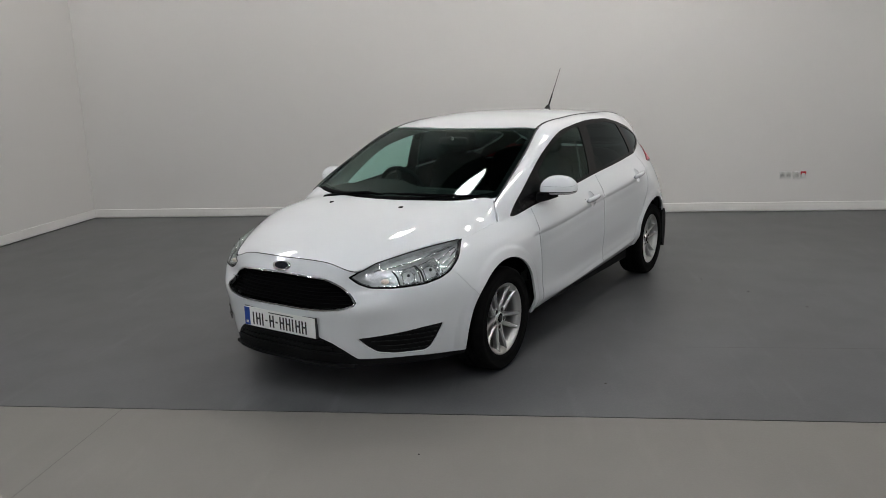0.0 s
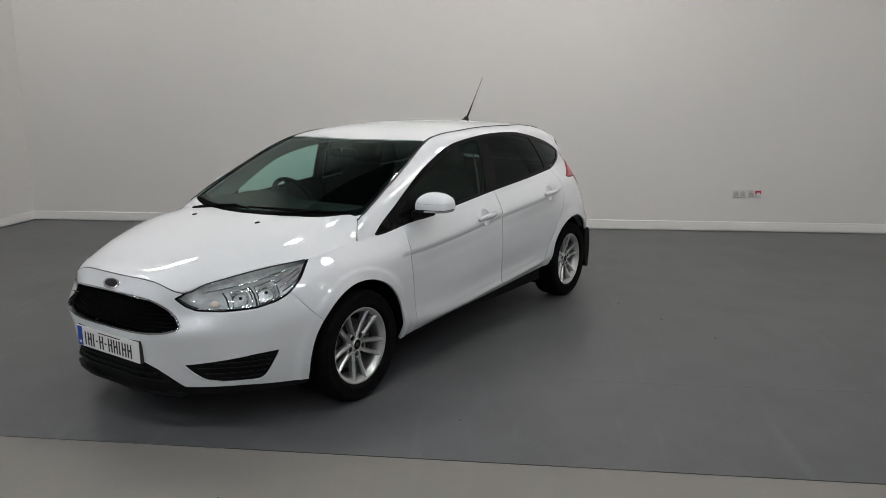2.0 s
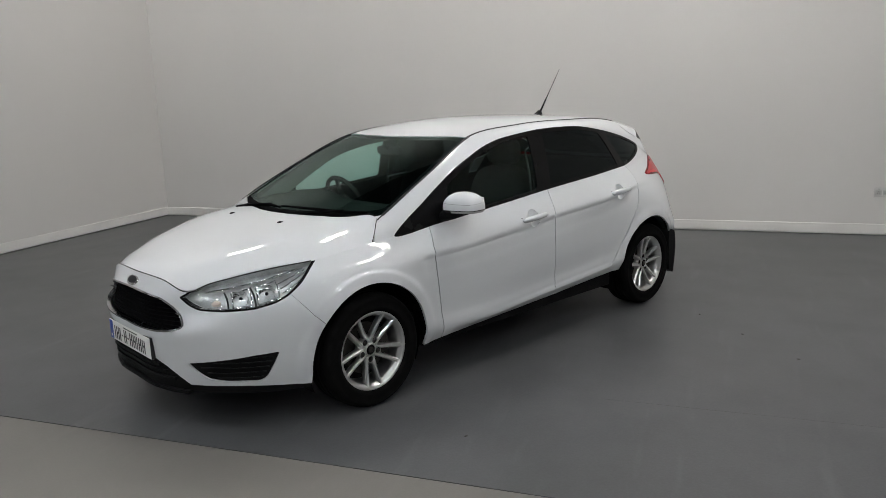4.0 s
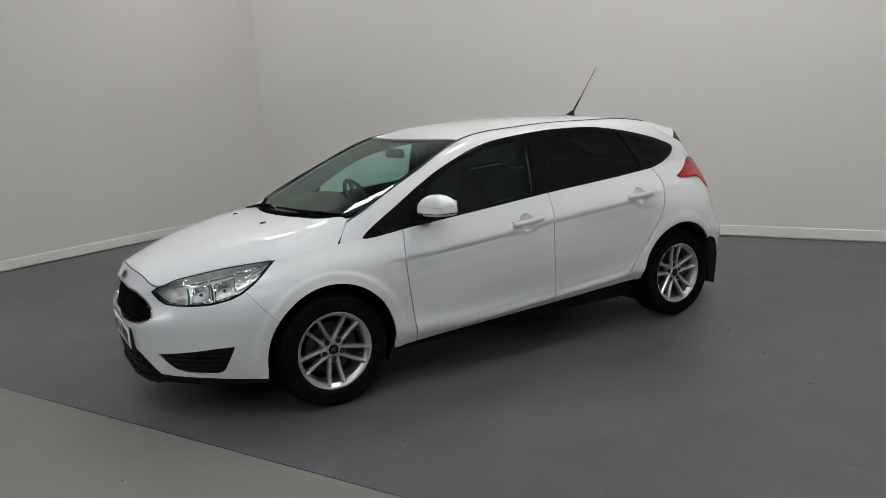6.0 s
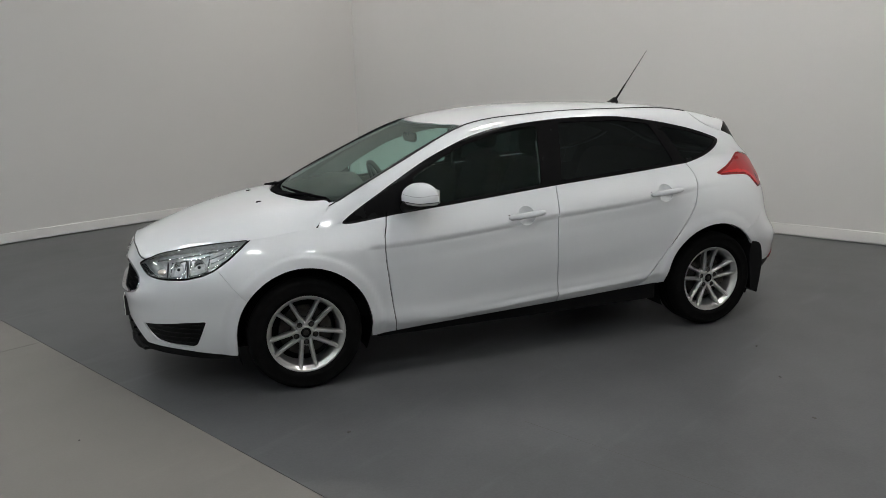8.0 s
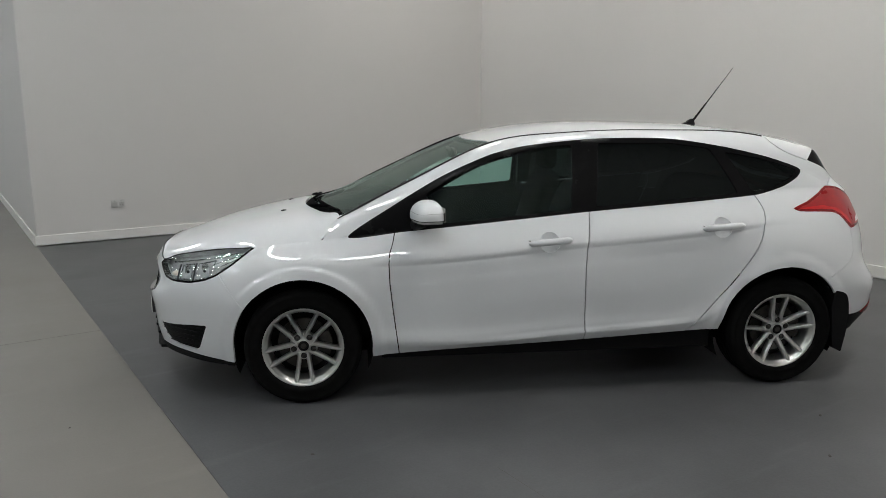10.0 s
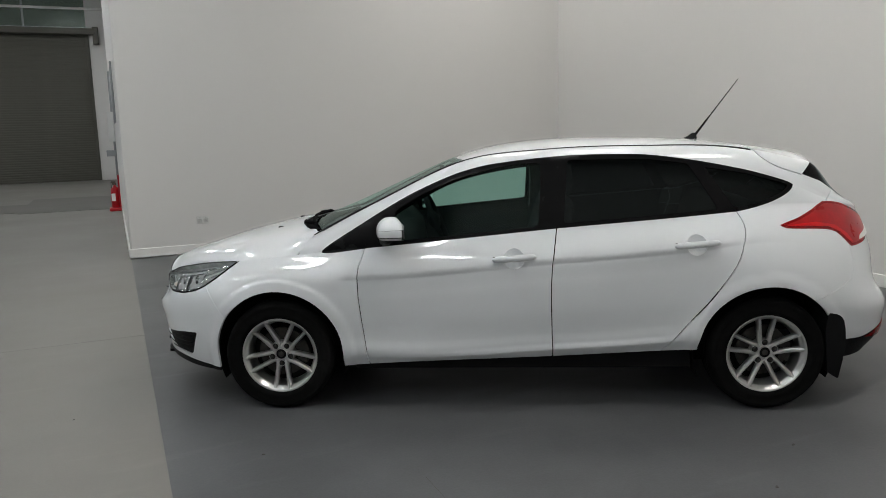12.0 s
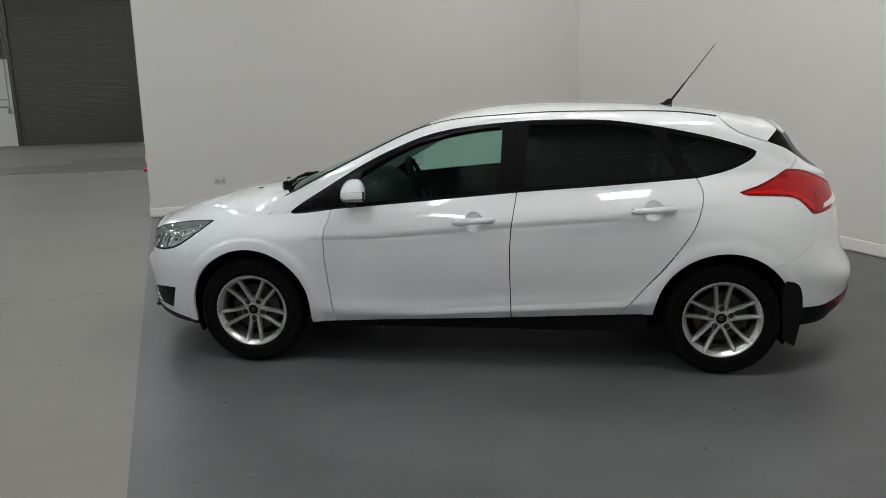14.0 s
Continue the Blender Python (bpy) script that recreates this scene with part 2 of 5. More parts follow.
for height in (1.26, 1.49):
    tagged(finish(boxes(((5.46, FAR_Y + 0.01, height - 0.02), (HALL_X, FAR_Y + 0.05, height + 0.02)), bevel=0.008), "wall_conduit", GREY_METAL), "grey conduit running along the far wall", "pipe", "far wall conduits")
drop = new("conduit_drop")
tagged(drop, "grey conduit dropping to a small box beside the roller door", "pipe")
part("pipe", boxes(((5.43, FAR_Y + 0.01, 1.15), (5.46, FAR_Y + 0.05, 2.76)), bevel=0.008), GREY_METAL, drop)
part("switch_box", boxes(((5.39, FAR_Y, 1.04), (5.50, FAR_Y + 0.09, 1.20)), bevel=0.01), GREY_METAL, drop, "small grey box")


def skirting(name, lo, hi):
    setting(name, boxes((lo, hi), bevel=0.006), SKIRT, "white painted timber skirting board", "skirting board")


skirting("baseboard_back", (BACK_X, LEFT_Y, 0.013), (BACK_X + 0.018, RIGHT_Y, 0.125))
skirting("baseboard_partition", (BACK_X + 0.018, LEFT_Y, 0.013), (BAY_X + 0.018, LEFT_Y + 0.018, 0.125))
skirting("baseboard_side", (BAY_X, FAR_Y, 0.002), (BAY_X + 0.018, LEFT_Y, 0.125))
skirting("baseboard_right", (BACK_X + 0.018, RIGHT_Y - 0.018, 0.013), (BAY_X + 1.5, RIGHT_Y, 0.125))


def strip_light():
    thing = new("ceiling_light")
    tagged(thing, "long white linear ceiling light, switched on", "ceiling light", "hall lights")
    part("housing", boxes(((-0.11, -0.75, 0.03), (0.11, 0.75, 0.10)), bevel=0.01), SKIRT, thing)
    part("diffuser", boxes(((-0.085, -0.73, 0.0), (0.085, 0.73, 0.03)), bevel=0.012), TUBE, thing, "lit white diffuser")
    for y in (-0.6, 0.6):
        part("hanger", boxes(((-0.01, y - 0.01, 0.10), (0.01, y + 0.01, CEIL - LIGHT_Z))), GREY_METAL, thing)
    return thing


LIGHT_Z = 5.5


def panel_light():
    thing = new("ceiling_panel")
    tagged(thing, "flat white ceiling panel light, switched on", "ceiling light", "bay lights")
    part("frame", boxes(((-0.49, -0.235, 0.004), (0.49, 0.235, 0.07)), bevel=0.006), SKIRT, thing)
    part("diffuser", boxes(((-0.465, -0.21, 0.0), (0.465, 0.21, 0.004))), WARM_PANEL, thing, "lit white diffuser")
    for x, y in ((-0.44, -0.19), (0.44, 0.19), (-0.44, 0.19), (0.44, -0.19)):
        part("hanger", boxes(((x - 0.006, y - 0.006, 0.07), (x + 0.006, y + 0.006, CEIL - LIGHT_Z))), GREY_METAL, thing)
    return thing


light = strip_light()
light.matrix_basis = pose(2.2, -3.5, LIGHT_Z)
for lx, ly in [(x, y) for x in (2.2, 6.0, 10.0) for y in (-19.0, -14.0, -9.0, -3.5, 0.5, 4.5, 10.2)]:
    if (lx, ly) not in ((2.2, -3.5), (2.2, 10.2), (6.0, 10.2)):
        copy_thing(light, pose(lx, ly, LIGHT_Z))
panel = panel_light()
panel.matrix_basis = pose(-2.97, -0.5, LIGHT_Z)
for lx, ly in ((-3.4, 2.6), (-1.2, 3.05)):
    copy_thing(panel, pose(lx, ly, LIGHT_Z))
corner_panel = copy_thing(panel, pose(-3.3, -4.0, LIGHT_Z, 0, 0, 110))
for piece in corner_panel.children:
    if piece.name.startswith("diffuser"):
        piece.data = piece.data.copy()
        piece.data.materials[0] = DIM_PANEL


# ---- small things on the walls and floor ----
def socket(x, y, z, turn, sticker):
    thing = new("wall_socket")
    tagged(thing, "white wall socket with a red warning sticker" if sticker else "white double wall socket", "socket")
    part("plate", boxes(((-0.073, -0.010, -0.044), (0.073, 0.0, 0.044)), bevel=0.003), SOCKET_WHITE, thing)
    # A slightly larger grey plate paints the thin shadow round the socket.
    part("shadow_gap", boxes(((-0.075, -0.004, -0.047), (0.075, 0.0, 0.046))), SOCKET_GREY, thing, "grey rim painted as the shadow round the plate")
    for sx in (-0.036, 0.036):
        part("outlet", boxes(((sx - 0.030, -0.012, -0.034), (sx + 0.030, -0.0095, 0.018)), bevel=0.0008), SOCKET_GREY, thing, "pale grey socket face")
        for hx, hz in ((0, 0.006), (-0.011, -0.012), (0.011, -0.012)):
            part("pin_slot", boxes(((sx + hx - 0.003, -0.0126, hz - 0.005), (sx + hx + 0.003, -0.0115, hz + 0.005))), JOINT, thing, "dark pin slot")
        part("switch", boxes(((sx - 0.008, -0.014, 0.024), (sx + 0.008, -0.0095, 0.038)), bevel=0.0008), SOCKET_GREY, thing)
    if sticker:
        part("sticker", boxes(((0.005, -0.0155, 0.004), (0.073, -0.0135, 0.043))), RED_PAINT, thing, "red sticker")
        part("sticker_mark", boxes(((0.022, -0.017, -0.028), (0.060, -0.015, 0.020))), SOCKET_WHITE, thing, "white sticker mark")
    thing.matrix_basis = pose(x, y, z, 0, 0, turn)


socket(BACK_X, 4.184, 0.470, 90, False)
socket(BACK_X, 4.359, 0.468, 90, True)
socket(0.166, LEFT_Y, 0.43, 180, False)


def fire_point():
    stand = new("extinguisher_stand")
    tagged(stand, "red plastic floor stand of the fire point", "stand")
    part("foot", boxes(((1.07, -11.850, 0.0), (1.29, -11.450, 0.06)), bevel=0.015), RED_PAINT, stand)
    part("back_panel", boxes(((1.07, -11.720, 0.06), (1.10, -11.500, 0.72)), bevel=0.015), RED_PAINT, stand)
    bottle = new("fire_extinguisher")
    tagged(bottle, "red fire extinguisher with a pale label on a red stand", "extinguisher")
    bm = bmesh.new()
    rows = []
    for r, z in ((0.0, 0.062), (0.075, 0.062), (0.083, 0.075), (0.083, 0.40), (0.075, 0.44), (0.05, 0.475), (0.025, 0.49), (0.022, 0.52), (0.0, 0.52)):
        rows.append([bm.verts.new((1.165 + r * math.cos(a), -11.620 + r * math.sin(a), z)) for a in np.linspace(0, 2 * math.pi, 24, endpoint=False)])
    for a, b in zip(rows, rows[1:]):
        for i in range(24):
            bm.faces.new((a[i], a[(i + 1) % 24], b[(i + 1) % 24], b[i]))
    bmesh.ops.remove_doubles(bm, verts=bm.verts[:], dist=1e-5)
    part("cylinder", bm, RED_PAINT, bottle, "", True)
    part("label", boxes(((1.165, -11.550, 0.20), (1.237, -11.530, 0.35)), bevel=0.002), SKIRT, bottle, "pale label")
    part("valve", boxes(((1.13, -11.640, 0.515), (1.21, -11.600, 0.56)), ((1.14, -11.635, 0.555), (1.225, -11.605, 0.592)), bevel=0.004), STEEL, bottle, "dark valve and lever")
    part("hose", boxes(((1.218, -11.640, 0.25), (1.234, -11.600, 0.575)), bevel=0.006), STEEL, bottle, "black hose")


fire_point()
board = new("notice_frame")
tagged(board, "pale framed notice with a grey sheet on the partition's end face", "notice")
part("frame", boxes(((BAY_X, -10.05, 1.72), (BAY_X + 0.03, -8.15, 2.66)), bevel=0.006), GREY_METAL, board)
part("sheet", boxes(((BAY_X + 0.03, -9.95, 1.95), (BAY_X + 0.034, -8.30, 2.58))), HALL_WALL, board, "grey sheet")
duct = new("cable_trunking")
tagged(duct, "grey cable trunking with a switch box on the wall", "trunking")
part("trunk", boxes(((BAY_X, -15.03, 0.1), (BAY_X + 0.05, -14.95, 3.0)), bevel=0.006), GREY_METAL, duct)
part("switch_box", boxes(((BAY_X, -15.25, 1.35), (BAY_X + 0.14, -14.75, 2.05)), bevel=0.01), SOCKET_WHITE, duct)
part("isolator", boxes(((BAY_X, -15.2, 1.0), (BAY_X + 0.22, -14.8, 1.14)), bevel=0.01), GREY_METAL, duct)


def flake(x, y, r, z):
    """A small chip or dropped scrap on the floor."""
    bm = bmesh.new()
    bmesh.ops.create_cone(bm, cap_ends=True, segments=7, radius1=r, radius2=r * 0.6, depth=0.004, matrix=Matrix.LocRotScale((x, y, z + 0.0015), Euler((0, 0, x * 9)), (1, 0.55, 1)))
    tagged(finish(bm, "floor_scrap", JOINT), "tiny dark scrap lying on the floor", "scrap", "floor scraps")


for fx, fy, r in ((0.615, 1.336, 0.011), (-1.31, 2.656, 0.014), (-0.895, 2.95, 0.013), (-1.715, 2.385, 0.014)):
    flake(fx, fy, r, 0.004)
flake(1.48, 0.402, 0.008, 0.0)


# ---- the car: lines of its body, in its own axes (x ahead, y to its left, z up, origin under the front axle) ----
def line(knots, points, u, mirror=(True, True)):
    """A smooth line through the points, at the places u of the knots. Where a line ends on the car's middle plane it meets it squarely."""
    p, k = np.array(points, float), np.array(knots, float)
    flip = np.array([1, -1, 1.0])[: p.shape[1]] if p.shape[1] == 3 else np.ones(p.shape[1])
    first, last = (p[1] * flip, p[-2] * flip)
    if not mirror[0]:
        first = 2 * p[0] - p[1]
    if not mirror[1]:
        last = 2 * p[-1] - p[-2]
    p = np.vstack([first, p, last])
    k = np.r_[2 * k[0] - k[1], k, 2 * k[-1] - k[-2]]
    d = np.diff(p, axis=0) / np.diff(k)[:, None]
    h = np.diff(k)[:, None]
    m = (d[:-1] * h[1:] + d[1:] * h[:-1]) / (h[:-1] + h[1:])
    p, k = p[1:-1], k[1:-1]
    i = np.clip(np.searchsorted(k, u, side="right") - 1, 0, len(k) - 2)
    w = k[i + 1] - k[i]
    s = ((u - k[i]) / w)[:, None]
    w = w[:, None]
    return ((2 * s**3 - 3 * s**2 + 1) * p[i] + (s**3 - 2 * s**2 + s) * w * m[i]
            + (-2 * s**3 + 3 * s**2) * p[i + 1] + (s**3 - s**2) * w * m[i + 1])


# Stations run from the middle of the nose round the left flank to the middle of the tail.
SILL = [(0.885, 0, 0.2), (0.876, 0.25, 0.2), (0.8, 0.45, 0.2), (0.7346, 0.5381, 0.2), (0.66, 0.616, 0.2), (0.49, 0.748, 0.2), (0.34, 0.82, 0.205), (0, 0.845, 0.22),
        (-0.45, 0.848, 0.25), (-1.5, 0.85, 0.295), (-2.26, 0.85, 0.33), (-2.65, 0.85, 0.34), (-3, 0.81, 0.27), (-3.24, 0.655, 0.26), (-3.375, 0.37, 0.26), (-3.395, 0, 0.26)]
LOW = [(0.905, 0, 0.36), (0.897, 0.25, 0.36), (0.825, 0.45, 0.36), (0.7629, 0.5473, 0.3642), (0.69, 0.6355, 0.37), (0.508, 0.777, 0.385), (0.345, 0.85, 0.385), (0, 0.885, 0.4),
        (-0.45, 0.882, 0.318), (-1.5, 0.886, 0.346), (-2.26, 0.884, 0.40), (-2.65, 0.885, 0.45), (-3, 0.845, 0.4), (-3.3, 0.69, 0.38), (-3.445, 0.39, 0.38), (-3.465, 0, 0.38)]
MID = [(0.922, 0, 0.53), (0.911, 0.25, 0.53), (0.845, 0.46, 0.53), (0.7842, 0.5525, 0.5364), (0.71, 0.6355, 0.545), (0.51, 0.787, 0.565), (0.34, 0.86, 0.585), (0, 0.9, 0.6),
        (-0.45, 0.886, 0.56), (-1.5, 0.889, 0.58), (-2.26, 0.887, 0.62), (-2.65, 0.9, 0.64), (-3, 0.855, 0.58), (-3.315, 0.695, 0.53), (-3.458, 0.39, 0.52), (-3.475, 0, 0.52)]
UNDER = [(0.905, 0, 0.61), (0.894, 0.25, 0.61), (0.792, 0.455, 0.605), (0.7475, 0.5461, 0.6111), (0.695, 0.628, 0.62), (0.5, 0.777, 0.64), (0.325, 0.848, 0.655), (0, 0.89, 0.675),
        (-0.45, 0.8845, 0.655), (-1.5, 0.8872, 0.725), (-2.26, 0.8848, 0.775), (-2.65, 0.888, 0.8), (-3, 0.83, 0.72), (-3.265, 0.668, 0.66), (-3.4, 0.375, 0.65), (-3.415, 0, 0.65)]
CHAR = [(0.873, 0, 0.7), (0.862, 0.25, 0.692), (0.797, 0.43, 0.668), (0.74, 0.5213, 0.6761), (0.67, 0.606, 0.69), (0.475, 0.748, 0.715), (0.305, 0.815, 0.73), (0, 0.868, 0.75),
        (-0.45, 0.88, 0.746), (-1.5, 0.883, 0.824), (-2.26, 0.88, 0.886), (-2.65, 0.84, 0.93), (-3, 0.765, 0.9), (-3.25, 0.62, 0.85), (-3.375, 0.36, 0.82), (-3.39, 0, 0.82)]
BELT = [(0.842, 0, 0.758), (0.825, 0.274, 0.752), (0.772, 0.455, 0.71), (0.7, 0.497, 0.741), (0.62, 0.543, 0.76), (0.425, 0.65, 0.797), (0.25, 0.741, 0.819), (0, 0.768, 0.848),
        (-0.45, 0.792, 0.898), (-1.5, 0.797, 0.988), (-2.26, 0.772, 1.045), (-2.65, 0.725, 1.085), (-3, 0.645, 1.088), (-3.22, 0.5, 1.05), (-3.31, 0.3, 1.03), (-3.33, 0, 1.025)]
# A shallow hollow above the sill ridge of the doors.
HOLLOW = [tuple(0.62 * a + 0.38 * b - (0.011 * k if n == 1 else 0) for n, (a, b) in enumerate(zip(p, q))) for p, q, k in zip(LOW, MID, (0, 0, 0, 0, 0, 0, 0, 0, 0.12, 0.22, 0.15, 0, 0, 0, 0, 0))]
RAILS = [SILL, LOW, HOLLOW, MID, UNDER, CHAR, BELT]
KNOTS = np.r_[0, np.cumsum(np.linalg.norm(np.diff(np.array(MID), axis=0), axis=1))]


def smooth_step(v, lo, hi):
    q = np.clip((np.asarray(v, float) - lo) / (hi - lo), 0, 1)
    return q * q * (3 - 2 * q)


def flank(columns=340):
    """The band of the body from the sill to the belt, round the left half of the car: points by column and row."""
    u = np.linspace(0, KNOTS[-1], columns)
    net = np.stack([line(KNOTS, rail, u) for rail in RAILS], 1)
    out = []
    for col in net:
        k = np.r_[0, np.cumsum(np.linalg.norm(np.diff(col, axis=0), axis=1))]
        v = np.concatenate([np.linspace(k[i], k[i + 1], n, endpoint=False) for i, n in enumerate((6, 5, 6, 7, 10, 8))] + [[k[-1]]])
        points = line(k, col, v, (False, False))
        # The crease along the doors: a small undercut right below the character line.
        back = -points[34, 0]
        sharp = smooth_step(back, 0.34, 0.41) * (1 - smooth_step(back, 2.3, 2.9)) * (points[34, 1] > 0.5)
        below = k[5] - v[:34]
        points[:34, 1] -= 0.0072 * sharp * np.clip(1 - below / 0.12, 0, 1)
        # The ledge above the sill, growing from nothing at the front of the front door.
        back = -points[8, 0]
        ledge = smooth_step(back, 0.52, 1.25) * (1 - smooth_step(back, 2.02, 2.24)) * (points[8, 1] > 0.5)
        above = v[7:24] - k[1]
        points[7:24, 1] -= 0.013 * ledge * np.clip(1 - above / 0.20, 0, 1)
        out.append(points)
    return np.array(out), u


def sheet(bm, grid):
    """Quads over a grid of points."""
    vs = [[bm.verts.new(p) for p in row] for row in grid]
    for a, b in zip(vs, vs[1:]):
        for i in range(len(a) - 1):
            bm.faces.new((a[i], b[i], b[i + 1], a[i + 1]))
    return bm


FLANK, FLANK_U = flank()
BELT_LINE = FLANK[:, -1]


def belt_at(x):
    """The belt's y and z beside a station x."""
    order = np.argsort(BELT_LINE[:, 0])
    b = BELT_LINE[order]
    return np.interp(x, b[:, 0], b[:, 1]), np.interp(x, b[:, 0], b[:, 2])


def curve_of(xs, ys):
    """A smooth function through the points, x falling from the nose to the tail."""
    k = -np.array(xs, float)
    return lambda x: line(k, np.array(ys, float)[:, None], np.clip(-np.atleast_1d(np.asarray(x, float)), k[0], k[-1]), (False, False))[:, 0]


SPINE_HOOD = curve_of((0.842, 0.79, 0.69, 0.5, 0.3, 0.1, -0.05, -0.24), (0.758, 0.783, 0.815, 0.871, 0.918, 0.957, 0.978, 1.004))


def shoulder(x, y):
    """How the bonnet's rear corners sweep up to the foot of the windscreen."""
    return 0.05 * np.clip(-x / 0.2, 0, 1.1) ** 2 * smooth_step(np.abs(y), 0.42, 0.66) * (1 - smooth_step(np.abs(y), 0.70, 0.775))


def hood_drop(x, a):
    """How the bonnet falls from its spine (a = 0) to its edge (a = 1): evenly at the nose, late further back."""
    q = float(smooth_step(x, 0.50, 0.82))
    return (0.28 + 0.40 * q) * a**2 + (0.72 - 0.40 * q) * a ** (6 - 2 * q)


def hood(stations=90, across=44):
    """The bonnet, as a crowned sheet between the belt lines."""
    x = 0.836 - 1.062 * (1 - np.cos(np.linspace(0, math.pi / 2, stations)))
    grid = []
    for xi in x:
        ye, ze = belt_at(xi)
        a = np.linspace(0, 1, across)
        zs = SPINE_HOOD(xi)[0]
        z = zs - (zs - ze) * hood_drop(xi, a)
        z = z + shoulder(xi, a * ye)
        grid.append(np.c_[np.full(across, xi), a * (ye - 0.0015), z])
    return np.array(grid)


# The greenhouse: window head, roof seam and roof middle by station.
HEAD_Y = curve_of((0.10, -0.24, -0.48, -0.75, -1.0, -1.2, -1.6, -2.0, -2.3, -2.56, -2.82, -3.0, -3.3), (0.77, 0.783, 0.765, 0.742, 0.720, 0.702, 0.686, 0.680, 0.674, 0.664, 0.646, 0.62, 0.50))
HEAD_Z = curve_of((0.10, -0.24, -0.48, -0.75, -1.0, -1.2, -1.6, -2.0, -2.3, -2.56, -2.82, -3.0, -3.3), (0.845, 0.886, 1.030, 1.180, 1.289, 1.337, 1.376, 1.376, 1.337, 1.284, 1.20, 1.12, 1.04))
SEAM_Y = curve_of((0.10, 0.02, -0.07, -0.17, -0.37, -0.55, -0.78, -1.03, -1.5, -2.0, -2.6, -2.85, -2.97, -3.05, -3.31), (0.735, 0.73, 0.72, 0.705, 0.689, 0.669, 0.635, 0.582, 0.577, 0.574, 0.562, 0.562, 0.55, 0.54, 0.31))
SEAM_Z = curve_of((0.10, 0.02, -0.07, -0.17, -0.6, -1.03, -1.5, -2.0, -2.6, -2.85, -2.97, -3.05, -3.31), (0.842, 0.862, 0.893, 0.950, 1.166, 1.353, 1.408, 1.418, 1.388, 1.330, 1.29, 1.19, 1.05))
ROOF_Z = curve_of((0.10, 0.02, -0.2, -0.51, -0.77, -0.97, -1.15, -1.42, -1.7, -2.03, -2.41, -2.79, -2.98, -3.06, -3.105, -3.31), (0.925, 0.960, 1.024, 1.168, 1.272, 1.358, 1.410, 1.448, 1.460, 1.458, 1.439, 1.394, 1.358, 1.332, 1.26, 1.05))


def greenhouse():
    """Side glass, pillars, screen and roof as one sheet from the belt to the roof's middle."""
    grid = []
    for x, by, bz in BELT_LINE[(BELT_LINE[:, 0] < 0.10) & (BELT_LINE[:, 0] > -3.31)]:
        hy, hz, sy, sz, rz = (f(x)[0] for f in (HEAD_Y, HEAD_Z, SEAM_Y, SEAM_Z, ROOF_Z))
        hz, sz = max(hz, bz + 0.002), max(sz, bz + 0.004)
        hy = min(hy, by - 0.001)
        a = np.linspace(0, 1, 12, endpoint=False)[:, None]
        side = (1 - a) * (by, bz) + a * (hy, hz) + 4 * a * (1 - a) * (0.012 * min(1, (hz - bz) / 0.3), 0)
        a = np.linspace(0, 1, 7, endpoint=False)[:, None]
        rail = (1 - a) * (hy, hz) + a * (sy, sz) + 4 * a * (1 - a) * np.array((0.006, 0.008)) * min(1, (sz - hz) / 0.03)
        a = np.linspace(0, 1, 22)[:, None]
        top = np.c_[sy * (1 - a), rz - (rz - sz) * (0.7 * (1 - a) ** 2 + 0.3 * (1 - a) ** 4)]
        yz = np.vstack([side, rail, top])
        grid.append(np.c_[np.full(len(yz), x), yz])
    return np.array(grid)


car = new("parked_car")
tagged(car, "white five-door hatchback car parked on the dark bay floor", "car")
car.matrix_basis = pose(0, 0, 0.004, 0, 0, CAR_YAW) @ Matrix.Translation((0, -0.032, 0)) @ Matrix.Diagonal((1, 1.0364, 1, 1))


# ---- cutting panels out of the body ----
def arc(cx, cz, r, a0, a1, n):
    return [(cx + r * math.cos(radians(a0 + (a1 - a0) * i / (n - 1))), cz + r * math.sin(radians(a0 + (a1 - a0) * i / (n - 1)))) for i in range(n)]


def soft_outline(points, step=0.02, closed=True, tension=1.0):
    """A closed outline through the points with rounded bends."""
    p = np.array(points, float)
    n, out = len(p), []
    for i in range(n if closed else n - 1):
        a, b = p[i], p[(i + 1) % n]
        before = p[i - 1] if closed or i else 2 * a - b
        after = p[(i + 2) % n] if closed or i + 2 < n else 2 * b - a
        length = np.linalg.norm(b - a)
        ma = (b - before) / (np.linalg.norm(b - a) + np.linalg.norm(a - before)) * length * tension
        mb = (after - a) / (np.linalg.norm(b - a) + np.linalg.norm(after - b)) * length * tension
        for t in np.arange(0, 1, 1 / max(2, round(length / step))):
            out.append((2 * t**3 - 3 * t**2 + 1) * a + (t**3 - 2 * t**2 + t) * ma + (3 * t**2 - 2 * t**3) * b + (t**3 - t**2) * mb)
    if not closed:
        out.append(p[-1])
    return [tuple(q) for q in out]


def rounded(points, r=0.012):
    """A closed outline whose corners are cut back in short arcs."""
    p, out = [Vector(q) for q in points], []
    for i, b in enumerate(p):
        a, c = p[i - 1], p[(i + 1) % len(p)]
        k = min(r, (a - b).length * 0.45, (c - b).length * 0.45)
        s, e = b + (a - b).normalized() * k, b + (c - b).normalized() * k
        out += [tuple(s * (1 - t) ** 2 + b * 2 * t * (1 - t) + e * t * t) for t in (0, 0.33, 0.67, 1)]
    return out


